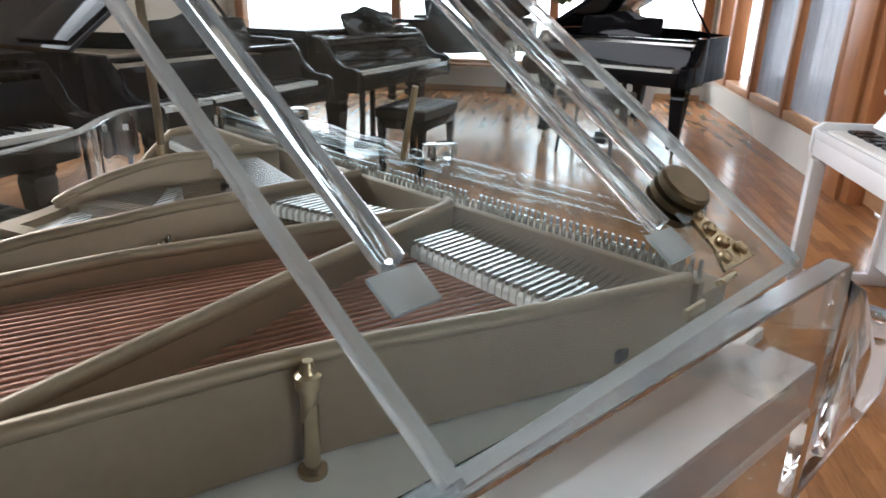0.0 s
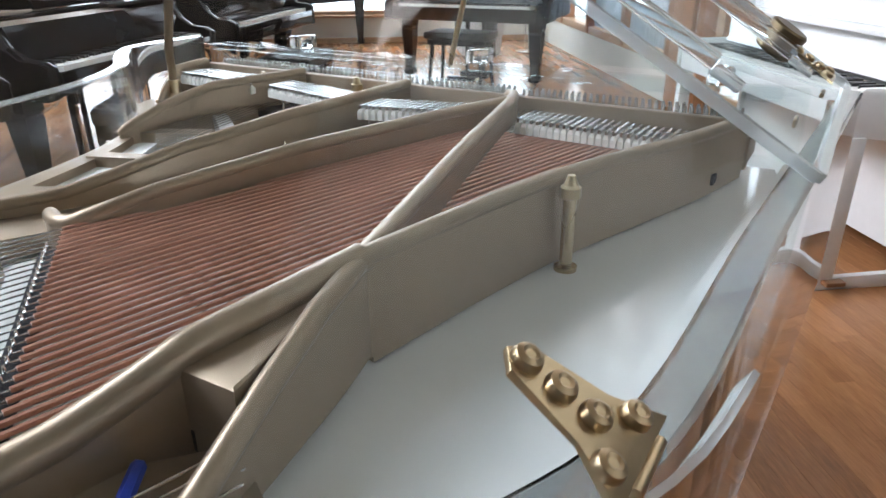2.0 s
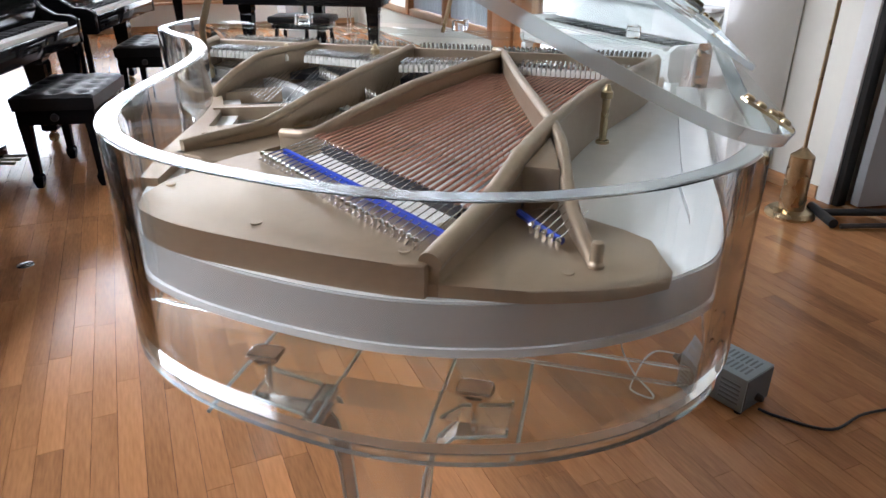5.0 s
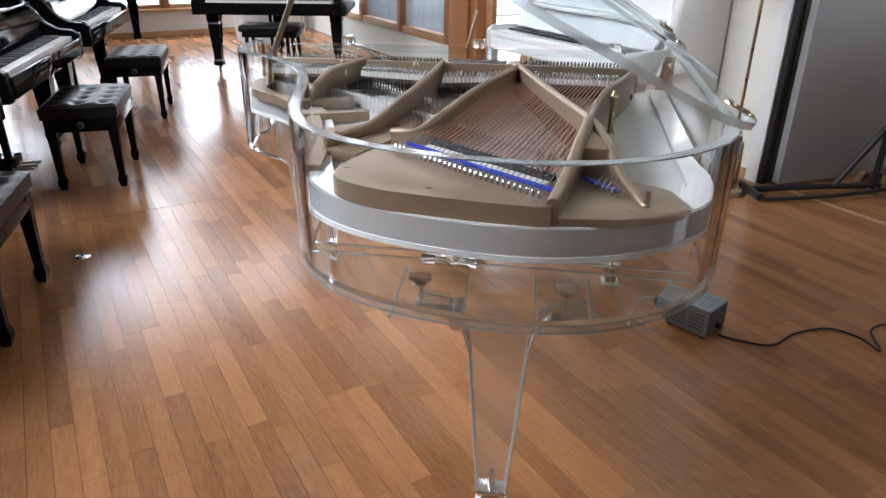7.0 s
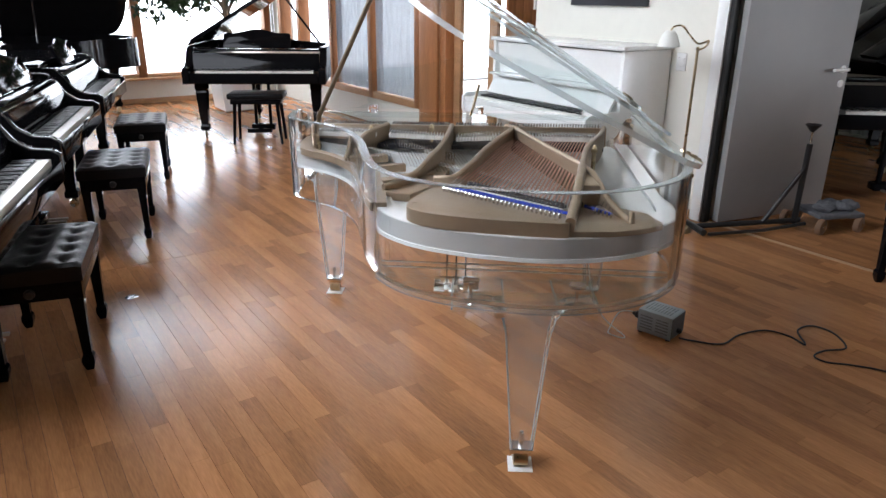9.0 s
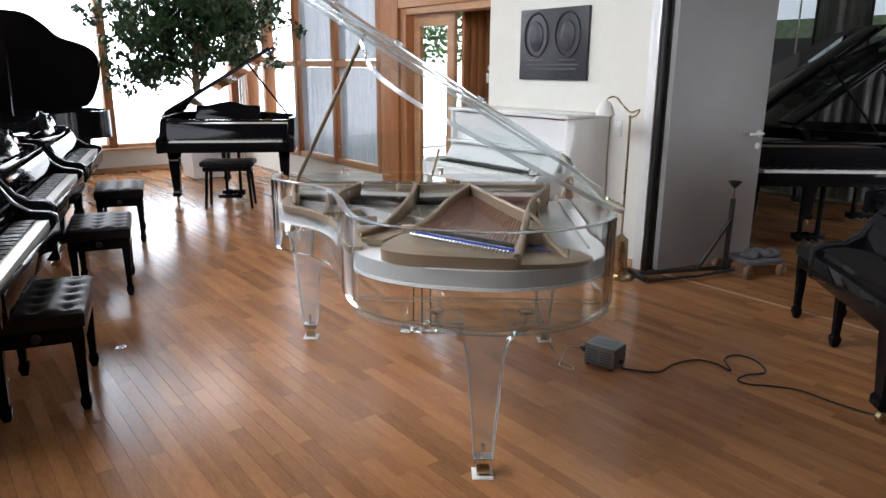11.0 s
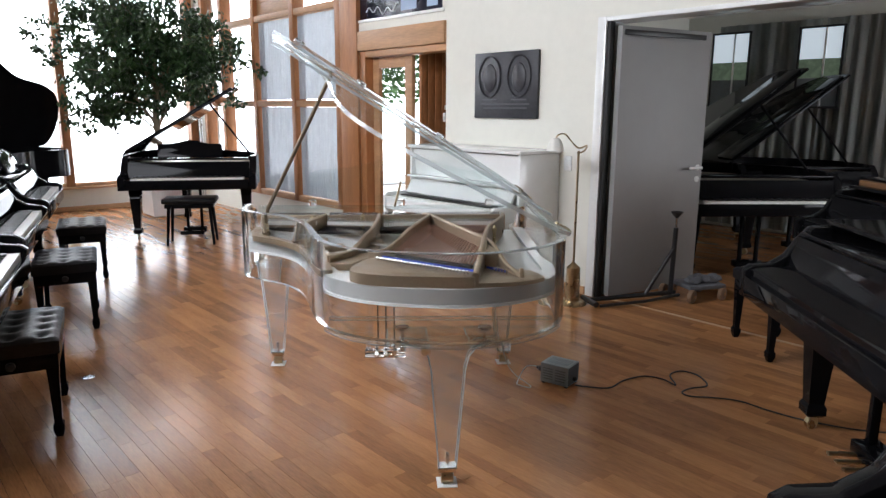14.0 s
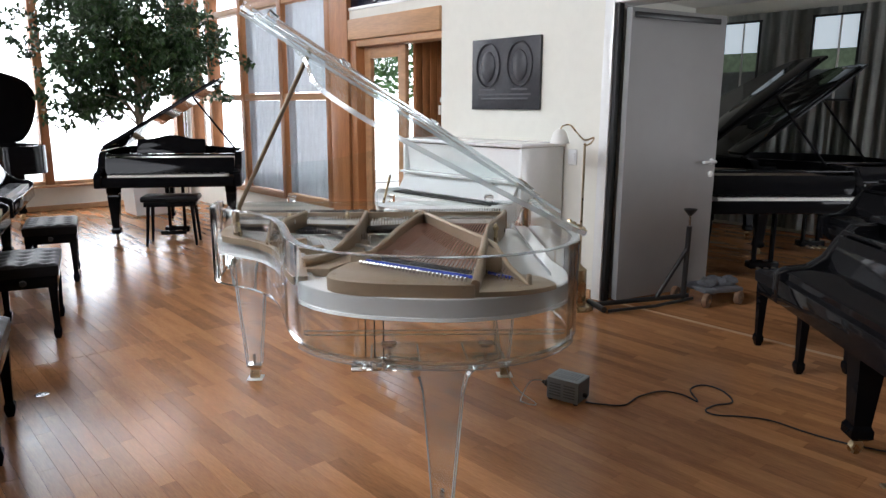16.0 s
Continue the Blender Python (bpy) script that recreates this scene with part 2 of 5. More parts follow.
def loft(bm, sections):
    """Rings of equal length joined into one skin with closed ends."""
    rings = [[bm.verts.new(p) for p in s] for s in sections]
    n = len(rings[0])
    for p, q in zip(rings, rings[1:]):
        for k in range(n):
            bm.faces.new((p[k], p[(k + 1) % n], q[(k + 1) % n], q[k]))
    bm.faces.new(rings[0][::-1])
    bm.faces.new(rings[-1])
    return bm


def mesh_of(name, bm, material, smooth=False):
    me = bpy.data.meshes.new(name)
    bmesh.ops.recalc_face_normals(bm, faces=bm.faces)
    bm.to_mesh(me)
    bm.free()
    me.materials.append(material)
    if smooth:
        for p in me.polygons:
            p.use_smooth = True
        me.set_sharp_from_angle(angle=radians(28))
    return me


def part(name, bm, material, parent, label="", smooth=True, at=None):
    ob = new(name, mesh_of(name, bm, material, smooth))
    ob.parent = parent
    if at is not None:
        ob.matrix_basis = at
    if label:
        tagged(ob, label)
    if material in (ACRYL, LEGMAT, GLASS):
        ob.visible_shadow = False
    return ob


def thing(name, m, label, category, group="", kind=""):
    ob = new(name)
    ob.empty_display_size = 0.1
    ob.matrix_basis = m
    return tagged(ob, label, category, group, kind)


def solid(name, bm, material, label, category, m=None, kind="", smooth=True, group=""):
    ob = new(name, mesh_of(name, bm, material, smooth))
    if m is not None:
        ob.matrix_basis = m
    if material in (ACRYL, LEGMAT, GLASS):
        ob.visible_shadow = False
    return tagged(ob, label, category, group, kind)


B = bmesh.new

# ---- the room ----
WX = 2.045          # the side wall with plaque, doorway and wide opening
NY = 9.55           # the end wall of tall windows
H = 6.5             # ceiling


def wall_with_holes(name, axis, at, thick, lo, hi, holes, material, label):
    """A wall in the plane x = at or y = at, from lo to hi, with rectangular holes (a0, a1, z0, z1)."""
    bm = B()
    cuts = sorted({lo, hi, *[h[0] for h in holes], *[h[1] for h in holes]})
    for a, b in zip(cuts, cuts[1:]):
        mid = (a + b) / 2
        spans = [(0.0, H)]
        for h0, h1, z0, z1 in holes:
            if h0 <= mid <= h1:
                nxt = []
                for s0, s1 in spans:
                    if z0 > s0:
                        nxt.append((s0, min(s1, z0)))
                    if z1 < s1:
                        nxt.append((max(s0, z1), s1))
                spans = nxt
        for s0, s1 in spans:
            if s1 - s0 > 0.001:
                if axis == 'x':
                    box(bm, at, at + thick, a, b, s0, s1)
                else:
                    box(bm, a, b, at, at + thick, s0, s1)
    return solid(name, bm, material, label, "wall", kind="structure", smooth=False)


wall_with_holes("wall_side", 'x', WX, 0.22, -6.0, NY, [(-3.6, 1.62, 0, 2.23), (3.47, 4.95, 0, 2.16), (3.53, 4.99, 2.49, 3.2), (5.3, 9.3, 0.32, 6.0)], PAINT,
                "cream painted plaster wall with openings")
wall_with_holes("wall_end", 'y', NY, 0.22, -4.6, WX + 0.22, [(-4.3, 1.98, 0.36, 4.3)], PAINT, "low cream wall below tall windows")
# rear and row walls are unseen; dark so they give little fill
wall_with_holes("wall_rear", 'y', -6.0, 0.2, -4.6, WX + 0.22, [], DARK_SHELL, "unseen wall, brown to lessen bounced light")
wall_with_holes("wall_row", 'x', -4.6, 0.2, -5.8, NY, [(0.2, 4.4, 3.0, 5.2)], DARK_SHELL, "unseen wall, brown to lessen bounced light")
solid("ceiling", box(B(), -4.6, WX + 0.22, -6, NY + 0.22, H, H + 0.15), DARK_SHELL, "unseen timber ceiling, darkened to lessen bounced light", "ceiling", kind="structure", smooth=False)
# the dim second room past the wide opening
solid("wall_far_room_back", box(B(), 6.4, 6.6, -5.5, 3.6, 0, 2.75), PAINT, "cream wall behind grey curtains", "wall", kind="structure", smooth=False)
solid("wall_far_room_side", box(B(), WX + 0.22, 6.4, 3.4, 3.6, 0, 2.75), PAINT, "cream painted wall", "wall", kind="structure", smooth=False)
bm = B()
box(bm, WX + 0.22, 3.9, -3.8, -3.6, 0, 2.75); box(bm, 5.9, 6.4, -3.8, -3.6, 0, 2.75)
box(bm, 3.9, 5.9, -3.8, -3.6, 0, 0.9); box(bm, 3.9, 5.9, -3.8, -3.6, 2.3, 2.75)
solid("wall_far_room_end", bm, PAINT, "cream wall with a window", "wall", kind="structure", smooth=False)
solid("ceiling_far_room", box(B(), WX + 0.22, 6.6, -5.5, 3.6, 2.75, 2.9), CEIL, "dim white ceiling", "ceiling", kind="structure", smooth=False)
solid("ground", box(B(), -120, 120, -120, 120, -0.32, -0.2), mat("pale_paving", (0.45, 0.45, 0.43), 0.8, 0, 3, 0.2), "pale paving outdoors", "ground", kind="structure", smooth=False)
solid("backdrop_end", box(B(), -9, 14, 15.0, 15.1, -0.2, 9), SKYGLOW, "bright overcast outdoors", "backdrop", kind="structure", smooth=False)
solid("backdrop_side", box(B(), 9.0, 9.1, 3.7, 14.9, -0.2, 9), SKYGLOW, "bright overcast outdoors", "backdrop", kind="structure", smooth=False)
solid("backdrop_far_room", box(B(), 2.5, 9, -8.6, -8.5, -0.2, 6), SKYGLOW, "bright overcast outdoors", "backdrop", kind="structure", smooth=False)

# glow outside the unseen opening in the row wall
solid("backdrop_row", box(B(), -9.1, -9.0, -8, 15, -0.2, 9), SKYGLOW, "bright overcast outdoors", "backdrop", kind="structure", smooth=False)

# end windows: timber posts, rail and panes
win = thing("window_1", Matrix(), "tall timber windows, glaring with daylight", "window", kind="structure")
for x in (-4.24, -2.05, 0.03, 1.94):
    part("post", box(B(), x - 0.06, x + 0.06, NY - 0.03, NY + 0.16, 0.36, 4.3, 0.006), PINE, win)
for z in (0.38, 3.32, 4.27):
    part("rail", box(B(), -4.3, 1.98, NY - 0.02, NY + 0.15, z - 0.03, z + 0.03, 0.004), PINE_L, win)
part("window_sill", box(B(), -4.3, 1.98, NY - 0.10, NY - 0.004, 0.33, 0.362, 0.006), PINE_L, win)
for a, b in ((-4.18, -2.11), (-1.99, -0.03), (0.09, 1.88)):
    for z0, z1 in ((0.42, 3.28), (3.36, 4.23)):
        part("pane", box(B(), a, b, NY + 0.07, NY + 0.078, z0, z1), GLASS, win, smooth=False)
# side windows with sheer curtains
win = thing("window_2", Matrix(), "timber side windows hung with sheer curtains", "window", kind="structure")
for y in (5.36, 6.42, 7.5, 8.55, 9.24):
    part("post", box(B(), WX - 0.03, WX + 0.14, y - 0.05, y + 0.05, 0.32, 6.0, 0.005), PINE, win)
for z in (0.35, 1.585, 2.72, 4.4, 5.97):
    part("rail", box(B(), WX - 0.02, WX + 0.13, 5.3, 9.3, z - 0.04, z + 0.04, 0.005), PINE_L, win)
for a, b in ((5.41, 6.37), (6.47, 7.45), (7.55, 8.5), (8.6, 9.2)):
    for z0, z1 in ((0.4, 1.54), (1.63, 2.67), (2.77, 4.35), (4.45, 5.92)):
        part("pane", box(B(), WX + 0.06, WX + 0.067, a, b, z0, z1), GLASS, win, smooth=False)


for z0, z1 in ((2.765, 2.93), (2.935, 3.10), (3.105, 3.27)):
    part("board", box(B(), WX + 0.03, WX + 0.055, 6.472, 7.448, z0, z1, 0.004), PINE_L, win)


def curtain(m, width, height, folds, depth, material, label, kind=""):
    bm = B()
    n = folds * 6
    rows_ = [0, 0.33, 0.66, 1]
    grid = [[bm.verts.new((i / n * width, depth * math.sin(i * math.tau / 6) * (0.55 + 0.45 * h) + 0.5 * depth * math.sin(i * 0.37), height * (1 - h))) for i in range(n + 1)] for h in rows_]
    for r0, r1 in zip(grid, grid[1:]):
        for i in range(n):
            bm.faces.new((r0[i], r0[i + 1], r1[i + 1], r1[i]))
    ret = bmesh.ops.solidify(bm, geom=bm.faces[:], thickness=0.004)
    return solid("curtain", bm, material, label, "curtain", m, group="curtains")


SHEER = mat("sheer_voile", (0.40, 0.43, 0.46), 0.9, 0, 60, 0.08, alpha=0.94)
for y0, z0, hh in ((5.42, 0.4, 1.14), (6.48, 0.4, 1.14), (5.42, 1.64, 1.03), (6.48, 1.64, 1.03)):
    curtain(pose(WX + 0.035, y0, z0, 0, 0, 90), 0.94, hh, 9, 0.012, SHEER, "sheer grey voile curtain on a timber window")

# timber doorway
door = thing("door_1", Matrix(), "open pine doorway with glazed door", "doorway", kind="structure")
part("post", box(B(), WX - 0.035, WX + 0.24, 4.95, 5.30, 0, 6.0, 0.006), PINE, door)
part("beam", box(B(), WX - 0.03, WX + 0.23, 3.47, 4.95, 2.16, 2.37, 0.006), PINE_L, door)
part("jamb", box(B(), WX + 0.0, WX + 0.2, 4.84, 4.948, 0, 2.158, 0.004), PINE, door)
part("lintel", box(B(), WX + 0.0, WX + 0.2, 3.47, 4.838, 2.09, 2.158, 0.004), PINE_L, door)
leaf = part("door_leaf", box(B(), WX + 0.10, WX + 0.15, 4.72, 4.83, 0.02, 2.085, 0.004), PINE_L, door)
part("stile", box(B(), WX + 0.10, WX + 0.15, 4.13, 4.25, 0.02, 2.085, 0.004), PINE_L, leaf)
part("top_rail", box(B(), WX + 0.10, WX + 0.15, 4.25, 4.72, 1.97, 2.085, 0.004), PINE_L, leaf)
part("bottom_rail", box(B(), WX + 0.10, WX + 0.15, 4.25, 4.72, 0.02, 0.2, 0.004), PINE_L, leaf)
part("pane", box(B(), WX + 0.12, WX + 0.126, 4.25, 4.72, 0.2, 1.97), GLASS, leaf, smooth=False)
panel_wall = thing("wall_vestibule", Matrix(), "upright pine boards in the vestibule", "wall", kind="structure")
for i in range(13):
    part("board", box(B(), WX + 0.24 + i * 0.1, WX + 0.337 + i * 0.1, 4.14, 4.18, 0, 2.7, 0.004), PINE, panel_wall)
for i in range(8):
    part("board", box(B(), WX + 1.56, WX + 1.60, 3.40 + i * 0.1, 3.497 + i * 0.1, 0, 2.7, 0.004), PINE, panel_wall)
solid("ceiling_vestibule", box(B(), WX + 0.22, WX + 1.62, 3.38, 5.3, 2.72, 2.8), CEIL, "pale vestibule ceiling", "ceiling", kind="structure", smooth=False)
ic = thing("intercom", pose(WX + 0.60, 4.138, 1.45), "pale intercom handset on the pine boards", "intercom")
part("case", box(B(), -0.05, 0.05, -0.03, 0, -0.06, 0.04, 0.004), PAPER, ic)
part("button_plate", box(B(), -0.03, 0.03, -0.012, 0, 0.07, 0.12, 0.002), WHITE, ic)
rng = random.Random(3)
hv, hf = [], []
for k in range(2600):
    p = Vector((rng.uniform(6.2, 7.0), rng.uniform(8.2, 11.8), rng.uniform(1.6, 3.6) + 0.2 * rng.random()))
    a = Vector((rng.gauss(0, 1), rng.gauss(0, 1), rng.gauss(0, 1))).normalized()
    q = a.orthogonal().normalized()
    k0 = len(hv)
    hv += [tuple(p), tuple(p + a * 0.10 + q * 0.05), tuple(p + a * 0.2), tuple(p + a * 0.10 - q * 0.05)]
    hf.append((k0, k0 + 1, k0 + 2, k0 + 3))
me = bpy.data.meshes.new("hedge")
me.from_pydata(hv, [], hf)
me.materials.append(mat("garden_leaf", (0.10, 0.20, 0.06), 0.6, 0, 6, 0.5, rand=0.6))
tagged(new("hedge", me), "leafy green garden hedge beyond the door", "hedge", kind="stuff")

# transom pane with its dark sign
sign = thing("window_3", Matrix(), "dark sign pane above the doorway", "sign", kind="structure")
part("sign_board", box(B(), WX + 0.02, WX + 0.05, 3.53, 4.99, 2.49, 3.2, 0.003), mat("navy_sign", (0.012, 0.013, 0.025), 0.15, 0, 20, 0.2), sign)
part("sign_frame", box(B(), WX - 0.012, WX + 0.06, 3.50, 5.0, 2.46, 2.492, 0.003), WHITE, sign)
for i, (a, b) in enumerate(((3.95, 4.2), (3.62, 3.78))):
    part("pale_shape", box(B(), WX + 0.012, WX + 0.018, a, b, 2.53, 3.1), mat("pale_blue_print", (0.3, 0.4, 0.55), 0.5), sign, smooth=False)
bm = tube(B(), [(WX + 0.014, 4.82 - 0.03 * k, 2.57 + 0.035 * math.sin(k * 1.1) + 0.02 * math.sin(k * 0.4)) for k in range(20)], 0.006, 5)
part("pale_stroke", bm, WHITE, sign)

# wide opening: pale frame, dark seal and grey leaf standing open
fr = thing("door_2", Matrix(), "pale metal door frame with a dark rubber seal", "door frame", kind="structure")
part("jamb", box(B(), WX - 0.012, WX + 0.23, 1.60, 1.68, 0, 2.235, 0.003), WHITE, fr)
part("seal", box(B(), WX + 0.0, WX + 0.06, 1.565, 1.599, 0, 2.2, 0.003), RUBBER, fr)
part("lintel", box(B(), WX - 0.012, WX + 0.23, -3.6, 1.60, 2.2, 2.232, 0.003), WHITE, fr)
leaf = thing("door_leaf", pose(WX + 0.07, 1.55, 0, 0, 0, -13), "plain grey-white sound door standing open", "door")
part("panel", box(B(), 0.0, 0.985, -0.055, 0.0, 0.012, 2.17, 0.004), DOORGREY, leaf)
h = part("door_handle", tube(B(), [(0.93, -0.055, 1.05), (0.93, -0.105, 1.05), (0.915, -0.11, 1.05), (0.785, -0.11, 1.05)], 0.012, 14), WHITE, leaf, "white lever handle")
part("rosette", lathe(B(), [(0.026, 0), (0.026, 0.008), (0.02, 0.01)], pose(0.93, -0.055, 1.05, 90)), WHITE, leaf)
part("lock_rosette", lathe(B(), [(0.026, 0), (0.026, 0.008), (0.02, 0.01)], pose(0.93, -0.055, 0.95, 90)), WHITE, leaf)
part("door_closer", box(B(), 0.02, 0.9, -0.075, -0.056, 2.10, 2.14, 0.004), BLACKM, leaf)

# skirting
solid("baseboard", box(B(), WX - 0.014, WX - 0.002, 1.69, 3.46, 0, 0.07, 0.003), PINE_L, "thin pine skirting board", "skirting", kind="structure")
solid("baseboard", box(B(), -4.38, 1.98, NY - 0.014, NY - 0.002, 0, 0.07, 0.003), PINE_L, "thin pine skirting board", "skirting", kind="structure")

# plaque with two plain oval medallions
pl = thing("plaque", pose(WX - 0.002, 2.645, 1.74, 0, 0, 0), "square dark slate relief plaque on the cream wall", "plaque")
part("slab", box(B(), -0.03, 0, -0.385, 0.385, -0.29, 0.29, 0.004), SLATE, pl)
for y in (0.19, -0.17):
    ring = part("medallion", tube(B(), [(-0.032, y + 0.135 * math.cos(a * math.tau / 36), 0.075 + 0.178 * math.sin(a * math.tau / 36)) for a in range(37)], 0.010, 6), SLATE, pl)
    bm = B()
    bmesh.ops.create_uvsphere(bm, u_segments=20, v_segments=10, radius=1, matrix=Matrix.Translation((-0.03, y, 0.065)) @ Matrix.Diagonal((0.022, 0.085, 0.125, 1)))
    part("relief", bm, SLATE, ring)
for z, w, y in ((-0.125, 0.09, 0.19), (-0.125, 0.09, -0.17), (-0.165, 0.30, 0), (-0.2, 0.27, 0)):
    part("text_bar", box(B(), -0.033, -0.029, y - w, y + w, z - 0.007, z + 0.007), mat("worn_slate", (0.075, 0.077, 0.085), 0.5), pl, smooth=False)

# light switch
sw = thing("light_switch", pose(WX - 0.002, 1.92, 1.09), "white square light switch on the wall", "switch")
part("plate", box(B(), -0.009, 0, -0.04, 0.04, -0.06, 0.06, 0.003), WHITE, sw)
part("rocker", box(B(), -0.015, -0.009, -0.028, 0.028, -0.03, 0.03, 0.002), WHITE, sw)


# ---- the acrylic grand piano ----
PM = pose(0, 0, 0, 0, 0, -37)
piano = thing("grand_piano", PM, "clear acrylic grand piano with a bronze iron frame, lid open", "piano")
RIM = smooth_path([(-1.81, 0.93), (-1.81, 0.80), (-1.78, 0.68), (-1.68, 0.585), (-1.57, 0.50), (-1.475, 0.37), (-1.415, 0.22), (-1.375, 0.06), (-1.335, -0.10),
                   (-1.275, -0.235), (-1.17, -0.348), (-1.01, -0.425), (-0.78, -0.468), (-0.60, -0.445), (-0.46, -0.378), (-0.365, -0.292), (-0.305, -0.20),
                   (-0.27, -0.08), (-0.26, 0.2), (-0.24, 0.55), (-0.22, 0.93)], 5)
RT = 1.0            # top of the rim
rim = part("rim", ribbon(B(), RIM, 0.032, 0.655, RT, 0.006), ACRYL, piano, "thick clear acrylic rim")
for side, u in (("a", -1.81), ("b", -0.22)):
    s = 1 if u < -1 else -1
    bm = B()
    prof = [(0.932, 0.655), (1.33, 0.655), (1.33, 0.80), (1.27, 0.83), (1.18, 0.835), (1.10, 0.87), (1.03, 0.94), (0.932, 0.985)]
    lo = [bm.verts.new((u, v, z)) for v, z in prof]
    hi = [bm.verts.new((u + s * 0.05, v, z)) for v, z in prof]
    bm.faces.new(lo); bm.faces.new(hi[::-1])
    for i in range(len(prof)):
        bm.faces.new((lo[i], lo[(i + 1) % len(prof)], hi[(i + 1) % len(prof)], hi[i]))
    bmesh.ops.bevel(bm, geom=bm.edges[:], offset=0.004, segments=2, profile=0.5, affect='EDGES')
    part("arm", bm, ACRYL, piano)
part("rim_edge", ribbon(B(), offset(RIM, 0.004), 0.024, RT + 0.0004, RT + 0.0024), TOP_EDGE, rim, "pale strip for the gleam of the rim's top edge")
part("rim_edge", ribbon(B(), RIM, 0.032, 0.652, 0.6545), RIM_EDGE, rim, "polished lower edge")
part("inner_rim", ribbon(B(), offset(RIM, 0.037), 0.055, 0.800, 0.860, 0.004), SILVER, piano, "silver-grey lacquered inner rim")
part("rim_bead", ribbon(B(), offset(RIM, 0.0332), 0.012, 0.788, 0.7995, 0.003), WHITE, piano, "thin pale bead")
part("soundboard_edge", ribbon(B(), offset(RIM, 0.040), 0.056, 0.8603, 0.8625), SOUNDBOARD, piano, "white top of the inner rim")
part("soundboard", prism(B(), offset(RIM, 0.094)[:-1] + [(-0.33, 0.95)], 0.815, 0.846), SOUNDBOARD, piano, "white lacquered soundboard")
part("bottom_board", prism(B(), [p for p in offset(RIM, 0.006) if p[1] < -0.21], 0.636, 0.651), SHEET, piano)
part("key_bed", box(B(), -1.755, -0.30, 0.86, 1.33, 0.655, 0.695, 0.004), SHEET, piano)
for a, b, z1 in (((-1.255, -0.235), (-0.365, -0.275), 0.690), ((-1.42, 0.36), (-0.30, 0.36), 0.71)):
    beam = part("cross_beam", ribbon(B(), [a, tuple(Vector(a).lerp(Vector(b), 0.5)), b], 0.045, 0.6525, z1, 0.003), SHEET, piano, "clear acrylic cross beam")
    for dv in (0.0, 0.045):
        part("beam_edge", tube(B(), [(a[0], a[1] + dv, z1), (b[0], b[1] + dv, z1)], 0.003, 6), RIM_EDGE, beam)
part("bottom_edge", ribbon(B(), [p for p in RIM if p[1] < -0.20], 0.012, 0.633, 0.6515), LEGMAT, piano, "hazy strip for the gleam of the bottom board's edge")
part("front_apron", box(B(), -1.755, -0.30, 1.335, 1.37, 0.66, 0.76, 0.004), SHEET, piano)
part("key_slip_shelf", box(B(), -1.755, -0.30, 0.97, 1.02, 0.70, 0.985, 0.004), SHEET, piano, "clear fallboard")
part("music_shelf", box(B(), -1.72, -0.34, 0.90, 0.965, 0.975, 0.99, 0.003), SHEET, piano)
desk = part("music_desk", prism(B(), smooth_path([(-0.40, 0), (-1.48, 0), (-1.48, 0.02), (-1.47, 0.17), (-1.25, 0.20), (-1.0, 0.255), (-0.85, 0.26), (-0.6, 0.19), (-0.42, 0.16), (-0.40, 0.02), (-0.40, 0)], 3)[:-1], 0, 0.012, 0.002),
            SHEET, piano, "wavy clear music desk", at=pose(0, 1.0, 1.0, 75))
for u in (-1.45, -0.95, -0.45):
    part("bracket", box(B(), u - 0.02, u + 0.02, 0.93, 0.99, 0.99, 1.02, 0.004), ACRYL, piano)
part("white_keys", (lambda bm: [box(bm, -1.64 + i * 0.0236, -1.64 + i * 0.0236 + 0.0226, 1.06, 1.21, 0.735, 0.757) for i in range(52)] and bm)(B()), IVORY, piano, smooth=False)
part("black_keys", (lambda bm: [box(bm, -1.64 + i * 0.0236 + 0.017, -1.64 + i * 0.0236 + 0.029, 1.06, 1.155, 0.757, 0.768) for i in range(51) if i % 7 not in (1, 4)] and bm)(B()), EBONY, piano, smooth=False)


